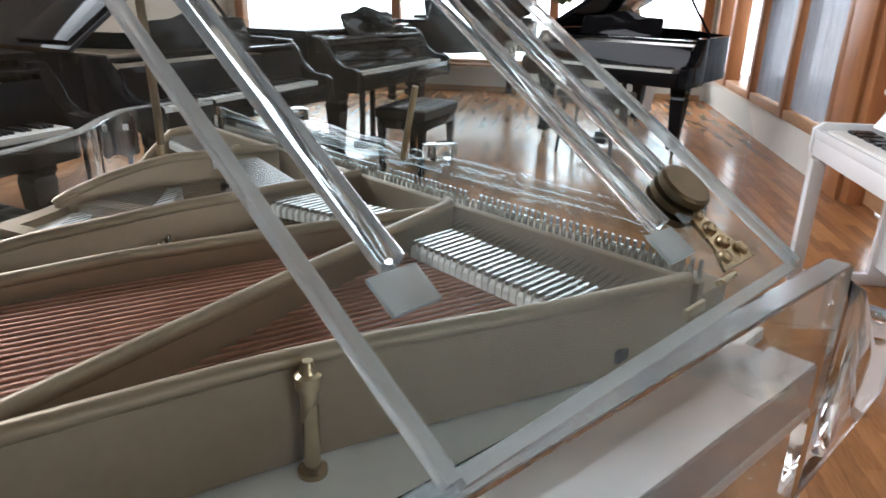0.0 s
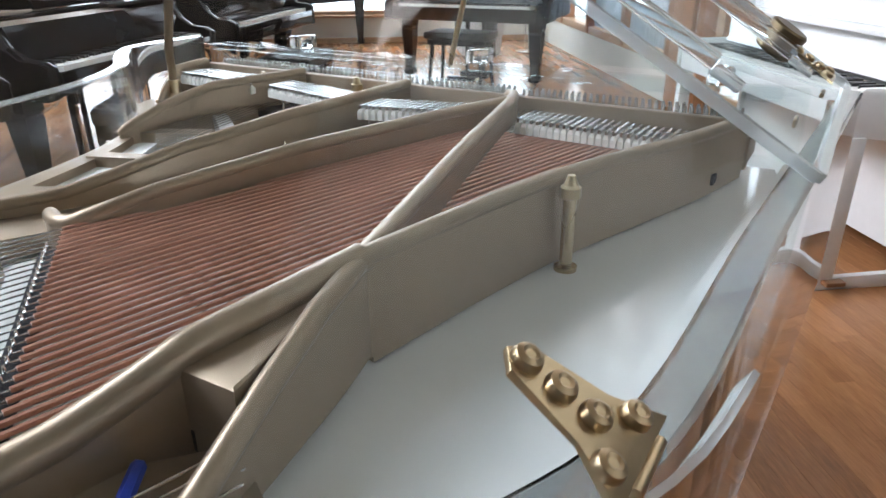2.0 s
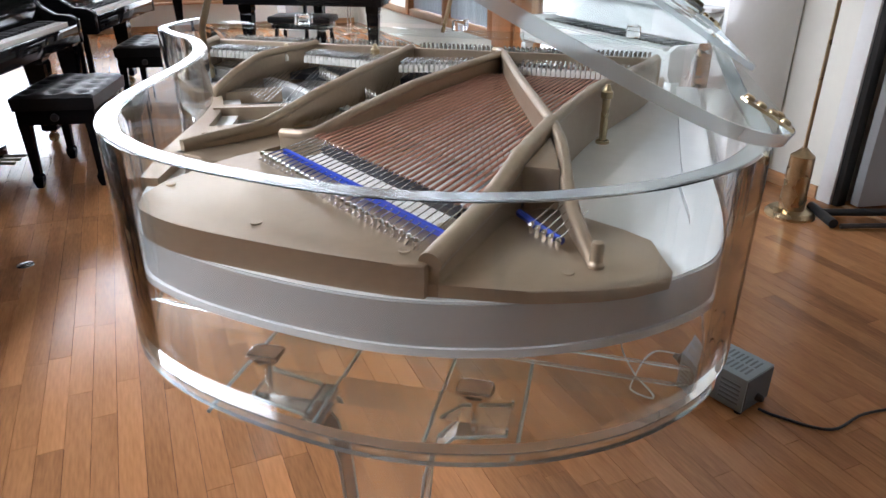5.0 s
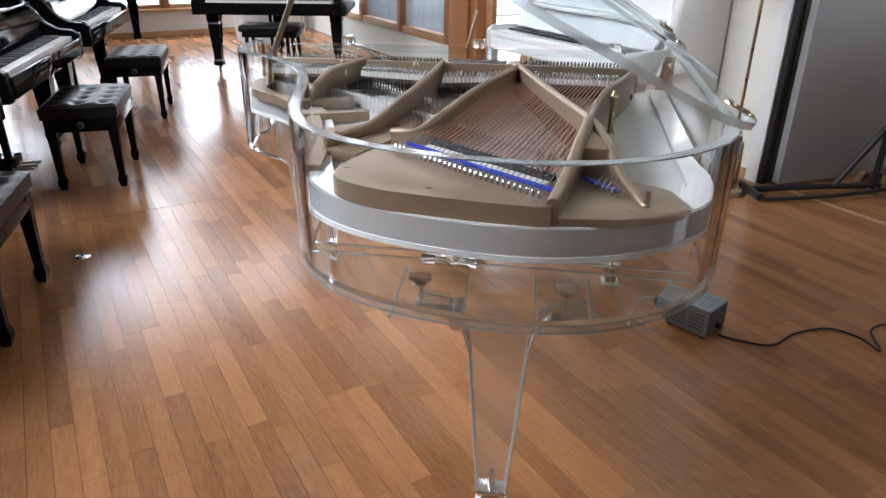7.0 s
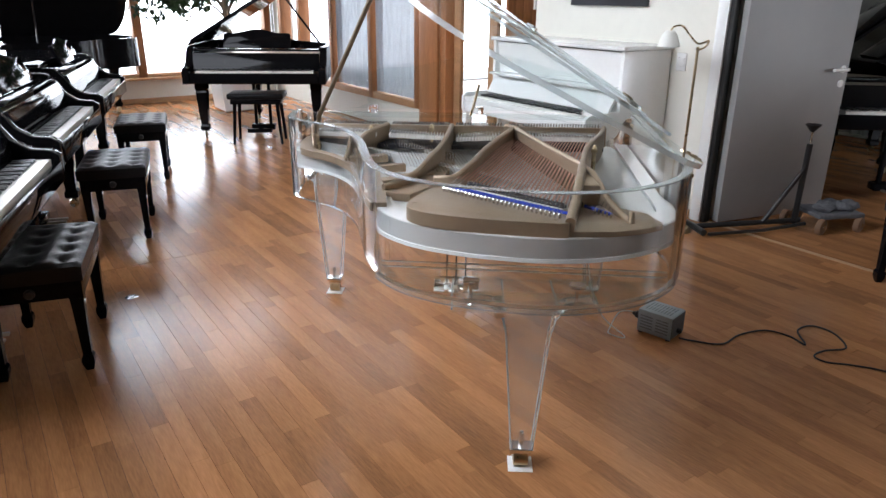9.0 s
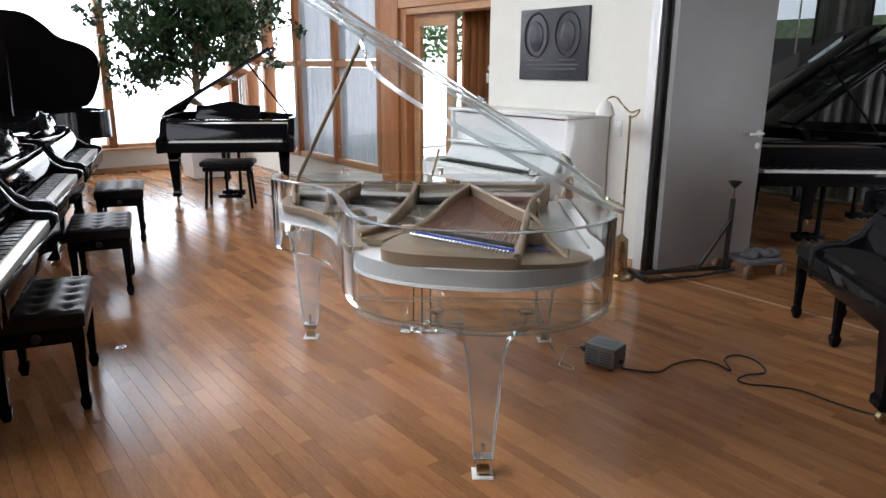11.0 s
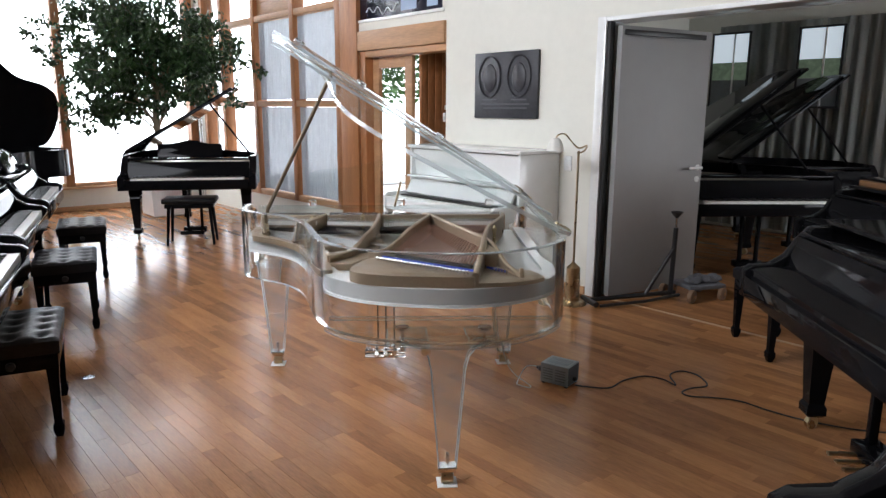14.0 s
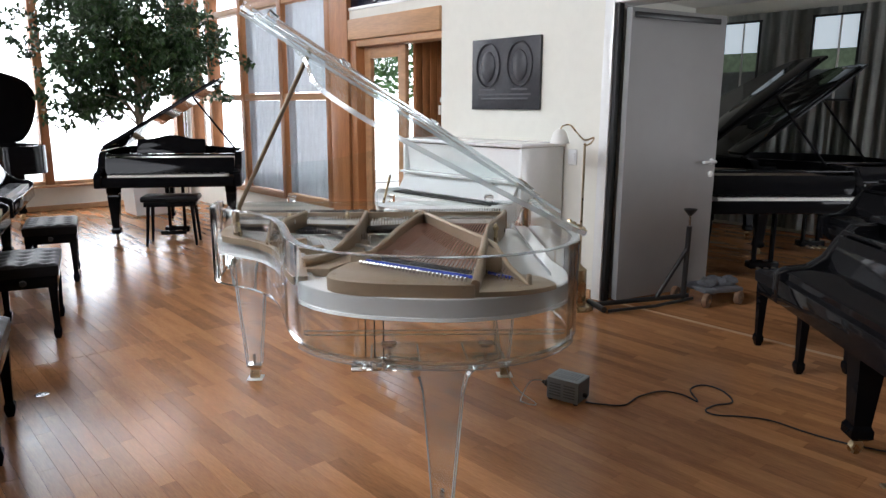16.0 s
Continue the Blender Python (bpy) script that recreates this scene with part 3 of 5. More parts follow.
def acrylic_leg(u, v, top, flare, turn, half=0.075):
    """Tapered clear leg with curved shoulders, foot cap and caster."""
    bm = B()
    prof = [(half + 0.01 + flare, top), (half + 0.01 + flare, top - 0.012), (half + 0.008 + flare * 0.35, top - 0.03), (half + 0.005 + flare * 0.08, top - 0.07), (half, top - 0.13), (0.037, 0.10), (0.036, 0.085)]
    lo, hi = [], []
    for x, z in prof:
        lo.append((x, z)); hi.append((-x, z))
    ring = lo + hi[::-1]
    a = [bm.verts.new((x, -0.032, z)) for x, z in ring]
    b = [bm.verts.new((x, 0.032, z)) for x, z in ring]
    bm.faces.new(a); bm.faces.new(b[::-1])
    for i in range(len(ring)):
        bm.faces.new((a[i], a[(i + 1) % len(ring)], b[(i + 1) % len(ring)], b[i]))
    bmesh.ops.bevel(bm, geom=[e for e in bm.edges if e.calc_face_angle(0) > 0.8], offset=0.005, segments=2, profile=0.5, affect='EDGES')
    leg = part("leg", bm, LEGMAT, piano, "tapered clear acrylic leg", at=pose(u, v, 0, 0, 0, turn))
    # pale tubes stand in for the gleam along the leg's edges
    for sx in (-1, 1):
        for sy in (-1, 1):
            part("leg_edge", tube(B(), [(sx * x, sy * 0.032, z) for x, z in prof], 0.0026, 6), PALE_EDGE, leg, "pale tube for the gleam of the leg's edge")
    part("ferrule", box(B(), -0.04, 0.04, -0.035, 0.035, 0.076, 0.084, 0.003), CHROME, leg, "nickel ferrule")
    part("stem", lathe(B(), [(0.009, 0.05), (0.009, 0.13), (0.006, 0.14)]), CHROME, leg)
    part("caster", lathe(B(), [(0.018, -0.026), (0.027, -0.024), (0.027, 0.024), (0.018, 0.026)], pose(0, 0, 0.030, 0, 90, 0), 18), BRASS, leg, "small brass caster")
    part("fork", box(B(), -0.036, 0.036, -0.014, 0.014, 0.045, 0.075, 0.006), CHROME, leg)
    part("floor_pad", box(B(), -0.042, 0.042, -0.042, 0.042, 0.0, 0.004, 0.0015), PAPER, leg, "white floor pad")
    return leg


acrylic_leg(-1.70, 1.10, 0.65, 0.0, 0)
acrylic_leg(-0.33, 1.05, 0.65, 0.0, 0)
acrylic_leg(-0.79, -0.325, 0.635, 0.11, 0, 0.068)
for u, v in ((-0.97, -0.325), (-0.65, -0.34)):
    k = part("clamp_screw", lathe(B(), [(0.010, 0.585), (0.010, 0.60), (0.006, 0.605), (0.006, 0.67), (0.02, 0.672), (0.02, 0.676)], pose(u, v, 0), 12), CHROME, piano, "nickel clamp screw")
    part("knob", box(B(), u - 0.026, u + 0.026, v - 0.018, v + 0.018, 0.676, 0.69, 0.008), CHROME, k)

for u0, u1 in ((-1.03, -0.87), (-0.71, -0.585)):
    cb = part("clamp_board", box(B(), u0, u1, -0.42, -0.17, 0.612, 0.636, 0.003), SHEET, piano, "clear acrylic clamp board")
    for q in (u0, u1):
        part("board_edge", tube(B(), [(q, -0.42, 0.624), (q, -0.17, 0.624)], 0.003, 14), PALE_EDGE, cb)
part("clamp_roller", tube(B(), [(-0.885, -0.395, 0.60), (-0.885, -0.30, 0.60)], 0.016, 12), CHROME, piano, "short nickel roller")

# pedal lyre
ly = part("pedal_box", box(B(), -1.17, -0.93, 0.92, 1.04, 0.09, 0.135, 0.006), ACRYL, piano, "clear pedal lyre")
for u in (-1.15, -0.95):
    part("lyre_post", box(B(), u - 0.014, u + 0.014, 0.95, 1.0, 0.135, 0.655, 0.004), ACRYL, ly)
for u in (-1.10, -1.05, -1.0):
    part("pedal_rod", tube(B(), [(u, 0.96, 0.12), (u, 0.96, 0.655)], 0.004, 6), BLACKM, ly)
    part("pedal", loft(B(), [[(u - w, v, 0.075 + h), (u + w, v, 0.075 + h), (u + w, v, 0.087 + h), (u - w, v, 0.087 + h)] for v, w, h in ((0.92, 0.010, 0.02), (1.06, 0.010, 0.015), (1.12, 0.017, 0.0), (1.16, 0.014, -0.005))]), CHROME, ly, "nickel pedal")

# iron frame
PZ = 0.952
frame_ob = part("iron_frame", prism(B(), smooth_path([(-1.108, -0.06), (-1.150, -0.16), (-1.172, -0.26), (-1.145, -0.318), (-1.09, -0.355), (-1.03, -0.378), (-0.953, -0.395), (-0.837, -0.414), (-0.738, -0.423)], 3)
                + [(-0.701, -0.422), (-0.675, -0.33), (-1.03, -0.05), (-1.07, -0.045)], 0.862, 0.906, 0.005), BRONZE, piano, "bronze-painted cast iron frame")
part("tail_flange", prism(B(), [(-0.70, -0.415), (-0.673, -0.413), (-0.583, -0.405), (-0.497, -0.386), (-0.455, -0.368), (-0.413, -0.333), (-0.433, -0.215), (-0.469, -0.185), (-0.52, -0.159), (-0.585, -0.12), (-0.655, -0.2), (-0.69, -0.33)], 0.8628, 0.880, 0.004), BRONZE, frame_ob)
bend = smooth_path([(-1.245, -0.155), (-1.285, 0.02), (-1.335, 0.17), (-1.385, 0.31), (-1.45, 0.43), (-1.55, 0.56), (-1.66, 0.66), (-1.70, 0.78), (-1.70, 0.92)], 4)
part("bent_flange", ribbon(B(), bend[::-1], -0.05, 0.849, 0.878, 0.004), BRONZE, frame_ob)
for a, b, w in (((-1.40, 0.30), (-1.24, 0.36), 0.03), ((-1.31, 0.10), (-1.12, 0.22), 0.05), ((-1.47, 0.45), (-1.33, 0.52), 0.04)):
    part("web", ribbon(B(), [a, tuple(Vector(a).lerp(Vector(b), 0.5)), b], w, 0.852, 0.882, 0.004), BRONZE, frame_ob)
part("shoulder", prism(B(), smooth_path([(-1.305, -0.02), (-1.24, 0.08), (-1.205, 0.17), (-1.175, 0.28), (-1.12, 0.55)], 3) + smooth_path([(-1.05, 0.50), (-1.075, 0.25), (-1.10, 0.12), (-1.14, 0.03), (-1.185, -0.05)], 3), 0.850, 0.878, 0.004), BRONZE, frame_ob)
part("front_flange", box(B(), -1.70, -0.37, 0.862, 0.88, 0.86, PZ - 0.004, 0.004), BRONZE, frame_ob)
part("pin_plate", box(B(), -1.70, -0.37, 0.88, 0.955, 0.87, 0.928, 0.004), BRONZE, frame_ob)


def strut(pts, top, bottom=0.850, thick=0.017):
    """A cast rib with a beaded top edge; top: heights at the points of the path."""
    path = smooth_path(pts, 6)
    n = len(path)
    hs = [float(np.interp(i / (n - 1) * (len(top) - 1), range(len(top)), top)) for i in range(n)]
    f = lambda s: hs[min(n - 1, round(s * (n - 1)))]
    p = part("rib", ribbon(B(), offset(path, -thick / 2), thick, bottom, f, 0.003), BRONZE, frame_ob)
    part("bead", tube(B(), [(x, y, h - 0.002) for (x, y), h in zip(path, hs)], thick * 0.62, 14), BRONZE, p)
    return p


strut([(-0.385, 0.86), (-0.43, 0.68), (-0.535, 0.36), (-0.597, 0.058)], [PZ, PZ + 0.005, PZ + 0.012, PZ + 0.012])
strut([(-0.597, 0.058), (-0.70, 0.43), (-0.795, 0.80), (-0.83, 0.862)], [PZ + 0.012, PZ + 0.008, PZ + 0.004, PZ])
strut([(-0.597, 0.058), (-0.613, -0.03), (-0.630, -0.115), (-0.655, -0.22), (-0.697, -0.412)], [PZ + 0.012, 0.958, 0.952, 0.922, 0.908], 0.86, 0.024)
strut([(-0.597, 0.058), (-0.575, -0.03), (-0.560, -0.11), (-0.542, -0.20), (-0.51, -0.315)], [PZ + 0.012, 0.957, 0.935, 0.906, 0.882], 0.862, 0.017)
strut([(-0.795, 0.80), (-0.86, 0.60), (-0.93, 0.35), (-0.985, 0.14), (-1.04, 0.045), (-1.11, 0.06)], [PZ + 0.004, PZ + 0.002, PZ, 0.94, 0.915, 0.907])
strut([(-1.075, 0.862), (-1.095, 0.50), (-1.135, 0.30), (-1.19, 0.13), (-1.285, -0.01)], [PZ, PZ, 0.935, 0.902, 0.892])
strut([(-1.37, 0.862), (-1.44, 0.65), (-1.455, 0.52), (-1.47, 0.42)], [PZ, PZ - 0.004, 0.925, 0.885])
strut([(-1.70, 0.862), (-1.685, 0.76), (-1.66, 0.67)], [PZ, PZ - 0.002, 0.885])
part("gusset", prism(B(), [(-0.636, -0.135), (-0.566, -0.135), (-0.574, -0.095), (-0.597, 0.04), (-0.622, -0.09)], 0.862, 0.950, 0.004, z_of=lambda x, y: 0.955 + 0.10 * min(0, y)), BRONZE, frame_ob)
part("knob", lathe(B(), [(0.011, 0.879), (0.011, 0.884), (0.0085, 0.888), (0.0085, 0.908), (0.007, 0.914), (0.003, 0.916)], pose(-0.508, -0.318, 0), 14), BRONZE, frame_ob)
for u, v in ((-0.95, -0.345), (-0.735, -0.385), (-1.15, -0.24), (-0.54, -0.345)):
    part("frame_screw", lathe(B(), [(0.008, -0.001), (0.008, 0.0012), (0.007, 0.002)], pose(u, v, 0.906 if u < -0.7 else 0.880), 12), BRONZE, frame_ob)
for u, v, z0, z1 in ((-0.507, 0.360, 0.846, 0.972), (-1.165, 0.80, 0.848, 0.965), (-1.44, 0.80, 0.85, 0.955)):
    part("frame_bolt", lathe(B(), [(0.015, z0), (0.015, z0 + 0.006), (0.0085, z0 + 0.008), (0.0085, z1 - 0.03), (0.013, z1 - 0.028), (0.013, z1 - 0.015), (0.009, z1 - 0.012), (0.005, z1)], pose(u, v, 0), 14), BRASS, piano, "slim brass bolt")

# strings
NB = 29
bs = B()
HF, HN = Vector((-1.065, -0.104)), Vector((-0.72, -0.374))
across = (HN - HF).normalized()
along = Vector((0.31, 0.95)).normalized()
for i in range(NB):
    s = i / (NB - 1)
    h = HF.lerp(HN, s)
    f = Vector((-0.805 + s * 0.36, 0.80))
    d = (f - h).normalized()
    a, b = h + d * 0.135, f - d * 0.10
    part("bass_string", tube(B(), [(a.x, a.y, 0.914), (b.x, b.y, 0.916)], 0.0032 - 0.0008 * (1 - s), 6), COPPER, piano)
    c = h - d * 0.015
    tube(bs, [(c.x, c.y, 0.911), (h.x, h.y, 0.914), (a.x, a.y, 0.914)], 0.0011, 5)
    tube(bs, [(b.x, b.y, 0.916), (f.x, f.y, 0.914), (f.x, f.y + 0.10, 0.93)], 0.0011, 5)
tagged(part("string_ends", bs, STEEL, piano, "bare steel string ends"), kind="stuff")
bm = B()
for i in range(66):
    s = i / 65
    f = Vector((-1.67 + s * 0.83, 0.86))
    e = Vector((-1.63 + s * 1.0, 0.70 - 0.80 * s ** 0.8))
    if abs(f.x + 1.075) < 0.012 or abs(f.x + 1.37) < 0.012:
        continue
    tube(bm, [(e.x, e.y, 0.888), (f.x, f.y, 0.895)], 0.0009, 5)
tagged(part("treble_wire", bm, STEEL, piano, "plain steel strings"), kind="stuff")
# bridge, felts and hitch pins of the bass strings
n = Vector((-across.y, across.x))
if n.dot(along) < 0:
    n = -n
tan = across


def strip(name, d0, d1, z0, z1, material, label, ext=0.012, ext2=0.012):
    a, b = HF - tan * ext, HN + tan * ext2
    q = [a + n * d0, b + n * d0, b + n * d1, a + n * d1]
    return part(name, prism(B(), [(p.x, p.y) for p in q], z0, z1, 0.002), material, piano, label)


strip("blue_felt", 0.040, 0.048, 0.907, 0.916, BLUE, "blue felt strip under the strings")
strip("bridge_base", 0.075, 0.14, 0.85, 0.900, FELT_W, "pale bridge", -0.004, -0.06)
strip("bridge_cap", 0.106, 0.126, 0.900, 0.912, FELT_D, "dark bridge cap", -0.004, -0.055)
pin = mesh_of("hitch_pin", lathe(B(), [(0.0038, 0.0), (0.0038, 0.012), (0.005, 0.013), (0.0025, 0.017)], None, 8), CHROME, True)
spots = [(HF.lerp(HN, i / (NB - 1)) - n * 0.004, 0.905) for i in range(NB)] + [(Vector((-0.597 + i * 0.0100, -0.232 + i * -0.0115)), 0.8795) for i in range(5)]
for p, z in spots:
    o = new("hitch_pin", pin)
    o.parent, o.location = piano, (p.x, p.y, z)
bm = B()
for i in range(NB):
    p = HF.lerp(HN, (i + 0.3) / NB) + n * 0.115
    lathe(bm, [(0.0016, 0.905), (0.0016, 0.919), (0.001, 0.921)], pose(p.x, p.y, 0), 6)
tagged(part("bridge_pins", bm, CHROME, piano), kind="stuff")
part("blue_felt", tube(B(), [(-0.620, -0.183, 0.889), (-0.587, -0.227, 0.889), (-0.553, -0.270, 0.889)], 0.006, 6), BLUE, piano)
bm = B()
for i in range(5):
    tube(bm, [(-0.597 + i * 0.0100, -0.232 + i * -0.0115, 0.894), (-0.562 + i * 0.0100, -0.132 + i * -0.0115, 0.900)], 0.0012, 5)
tagged(part("string_ends", bm, STEEL, piano), kind="stuff")
part("pad", box(B(), -0.652, -0.612, -0.135, -0.08, 0.86, 0.893, 0.006), FELT_D, piano)

# dark strip added to set off the damper rows
part("under_felt", box(B(), -1.68, -0.40, 0.735, 0.858, 0.864, 0.884, 0.004), FELT_D, piano, "dark strip under the dampers")

# dampers: a felt wedge pair and dark head over each note
def dampers(u0, u1, v0, v1, count):
    w = abs(u1 - u0) / count * 0.40
    wb, hb = B(), B()
    for k in (0.0, 0.046):
        loft(wb, [[(-q, k - d, z), (q, k - d, z), (q, k + d, z), (-q, k + d, z)] for q, d, z in ((w, 0.018, 0.918), (w, 0.018, 0.931), (w * 0.6, 0.014, 0.938))])
    box(hb, -w * 0.5, w * 0.5, -0.016, 0.062, 0.938, 0.945)
    tube(hb, [(0, 0.012, 0.90), (0, 0.012, 0.94)], 0.0012, 5)
    felt, head = mesh_of("damper", wb, FELT_W), mesh_of("damper_head", hb, STEEL)
    for i in range(count):
        s = i / max(1, count - 1)
        o = new("damper", felt)
        o.parent, o.location = piano, (u0 + (u1 - u0) * s, v0 + (v1 - v0) * s, 0)
        q = new("damper_head", head)
        q.parent = o


dampers(-0.735, -0.445, 0.715, 0.700, 24)
dampers(-1.045, -0.86, 0.665, 0.715, 15)
dampers(-1.345, -1.10, 0.735, 0.685, 20)
dampers(-1.65, -1.41, 0.755, 0.74, 18)
bm = B()
for i in range(22):
    lathe(bm, [(0.003, 0.88), (0.003, 0.905), (0.002, 0.91)], pose(-1.05 - i * 0.012, 0.44 + i * 0.013 * (1 if i > 0 else 1), 0), 6)
tagged(part("bridge_pins", bm, CHROME, piano), kind="stuff")
part("treble_bridge", ribbon(B(), smooth_path([(-1.66, 0.745), (-1.42, 0.62), (-1.20, 0.44), (-0.95, 0.22), (-0.70, -0.02)], 5), 0.03, 0.848, 0.885, 0.003), SILVER, piano, "pale treble bridge")
bm = B()
for i in range(100):
    u = -1.67 + i * 0.0128
    if min(abs(u + 1.075), abs(u + 1.37), abs(u + 0.83)) < 0.012:
        continue
    for k in range(2):
        lathe(bm, [(0.0034, 0.925), (0.0034, 0.953), (0.0028, 0.956)], pose(u + 0.004 * k, 0.895 + 0.03 * k, 0), 6)
tagged(part("tuning_pins", bm, STEEL, piano, "rows of steel tuning pins"), kind="stuff")

# lid, front flap folded over it, hinges, prop
AL = 33.0
HU = -0.262
LM = Matrix.Translation((HU, 0, 1.006)) @ Matrix.Rotation(radians(180), 4, 'Z') @ Matrix.Rotation(radians(-AL), 4, 'Y')


# lid coordinates: x away from the hinge line, y against the keyboard, z out of the lid
def sag(bm):
    """The long sheet rests on the prop near its front and sags a little towards the tail."""
    for v in bm.verts:
        a = radians(5.5) * min(1, max(0, (v.co.y + 0.6) / 1.0))
        v.co = Matrix.Rotation(a, 3, 'Y') @ v.co
    return bm


outline = [(max(HU - u, -0.004), -v) for u, v in RIM if v < 0.78]
lid_pts = [(-0.004, -0.80), (1.585, -0.80), (1.60, -0.74), (1.60, -0.68)] + [(w + 0.03, y) for w, y in outline if -0.62 < y < 0.18 and w > 0.6]
far_n = len(lid_pts)
lid_pts += smooth_path([(1.04, 0.25), (0.95, 0.34), (0.83, 0.40), (0.70, 0.44), (0.55, 0.458), (0.42, 0.452), (0.30, 0.442), (0.22, 0.425), (0.16, 0.395), (0.11, 0.345), (0.07, 0.285), (0.035, 0.22), (0.008, 0.14), (-0.004, 0.05)], 3)


def sheet_slices(pts, z0, z1, count):
    """A flat sheet cut into strips across, so that it can bend; pts run from the front hinge corner round the free edge."""
    top = max(range(len(pts)), key=lambda i: pts[i][1])
    out_side, in_side = pts[1:top + 1], pts[:0:-1][:len(pts) - top]
    in_side = in_side + [pts[top]] if in_side[-1] != pts[top] else in_side
    y0, y1 = pts[0][1], pts[top][1]
    secs = []
    for k in range(count + 1):
        s = k / count
        y = y0 + (y1 - y0) * (1 - (1 - s) ** 1.8)
        xo = float(np.interp(y, [p[1] for p in out_side], [p[0] for p in out_side]))
        xi = float(np.interp(y, [p[1] for p in in_side], [p[0] for p in in_side]))
        xo = max(xo, xi + 0.002)
        xs = [xi + (xo - xi) * q / 4 for q in range(5)]
        secs.append([(x, y, z0) for x in xs] + [(x, y, z1) for x in xs[::-1]])
    return loft(B(), secs)


lid = part("lid", sag(sheet_slices(lid_pts, 0.0, 0.017, 26)), SHEET, piano, "open clear acrylic lid", at=LM)
# ribbon carries the lid edge's gleam in its pale colour
part("lid_edge", sag(ribbon(B(), lid_pts[3:], -0.004, 0.0005, 0.0165)), LID_EDGE, lid, "pale strip for the gleam of the lid's edge")
flap = part("lid_flap", sag(loft(B(), [[(0, y, 0.021), (x, y, 0.021), (x, y, 0.038), (0, y, 0.038)] for x, y in ((1.585, -0.795), (1.585, -0.62), (1.56, -0.52), (1.53, -0.40), (1.50, -0.285))])), SHEET, lid, "clear front flap folded back on the lid")
for a, bq in (((0.0, -0.285), (1.50, -0.285)), ((0.0, -0.80), (1.58, -0.80)), ((0.0, -0.79), (0.0, -0.29))):
    part("flap_edge", sag(tube(B(), [(*a, 0.030), (*bq, 0.030)], 0.0075, 4)), LID_EDGE, flap)
for y, x0 in ((-0.335, 0.14), (-0.62, 0.09), (-0.69, 0.12)):
    bar = part("stiffening_bar", sag(box(B(), x0, 1.46, y - 0.009, y + 0.009, 0.039, 0.055, 0.002)), LEGMAT, lid, "clear acrylic bar")
    part("bar_end", sag(box(B(), x0 - 0.035, x0 - 0.001, y - 0.022, y + 0.022, 0.039, 0.044, 0.002)), PALE_EDGE, bar)
for x in (0.62, 1.10, 1.46):
    hg = part("lid_hinge", tube(B(), [(x, -0.75, 0.062), (x, -0.54, 0.062)], 0.005, 8), mat("hinge_steel", (0.22, 0.22, 0.22), 0.3, 1.0, 80, 0.1), lid, "slim nickel hinge")
    part("hinge_block", box(B(), x - 0.025, x + 0.025, -0.675, -0.64, 0.039, 0.066, 0.004), RIM_EDGE, hg)


def lid_hinge(y, dx, dz):
    """Brass leaf hinge under the lid, on the spine, with five domed bolts."""
    pl_ = part("hinge_plate", sag(prism(B(), [(x + dx, y + q) for x, q in ((0.036, -0.034), (0.062, -0.017), (0.10, -0.011), (0.108, 0.0), (0.10, 0.011), (0.062, 0.017), (0.036, 0.034))], 0.018 + dz, 0.022 + dz, 0.001)), BRASS, lid, "brass hinge plate with domed bolts")
    for x, q in ((0.098, 0.0), (0.080, 0.0), (0.062, 0.0), (0.048, -0.017), (0.048, 0.019)):
        part("domed_bolt", sag(lathe(B(), [(0.0076, 0.022), (0.0076, 0.024), (0.0066, 0.0265), (0.004, 0.0278), (0.0024, 0.0268)], pose(x + dx, y + q, dz), 14)), BRASS, pl_)
    part("knuckle", sag(tube(B(), [(dx + 0.034, y - 0.018, 0.020), (dx + 0.034, y + 0.018, 0.020)], 0.0032, 14)), BRASS, pl_)
    part("fixed_leaf", box(B(), HU - 0.038, HU - 0.033, -y - 0.02, -y + 0.02, 0.988, 0.999, 0.001), BRASS, piano, "brass hinge leaf on the rim")


lid_hinge(0.176, -0.008, 0.0)
lid_hinge(-0.69, -0.01, 0.022)
part("lid_buffer", lathe(B(), [(0.024, 0), (0.028, 0.005), (0.028, 0.016), (0.021, 0.018), (0.021, 0.022), (0.028, 0.024), (0.028, 0.034), (0.021, 0.036), (0.021, 0.040), (0.028, 0.042), (0.028, 0.052), (0.025, 0.056)],
     pose(0.116, -0.69, 0.022) @ Matrix.Diagonal((1, 1, 0.72, 1)), 20), mat("dark_brass", (0.16, 0.12, 0.07), 0.35, 0.9, 60, 0.2), lid, "ribbed dark brass buffer")
part("prop_stick", tube(B(), [(-1.66, 0.72, 0.90), (-1.66, 0.72, 1.0), (-1.29, 0.55, 1.70)], 0.010, 10), mat("gilt_steel", (0.22, 0.17, 0.11), 0.38, 0.8, 60, 0.1), piano, "slim bronze lid prop")
part("prop_socket", lathe(B(), [(0.02, 0.86), (0.02, 0.89), (0.014, 0.90), (0.014, 0.93)], pose(-1.66, 0.72, 0), 14), BRASS, piano)
part("prop_rest", tube(B(), [(-0.99, 0.90, 0.99), (-0.955, 0.90, 1.13)], 0.006, 8), BRASS, piano, "short brass prop on the music shelf")

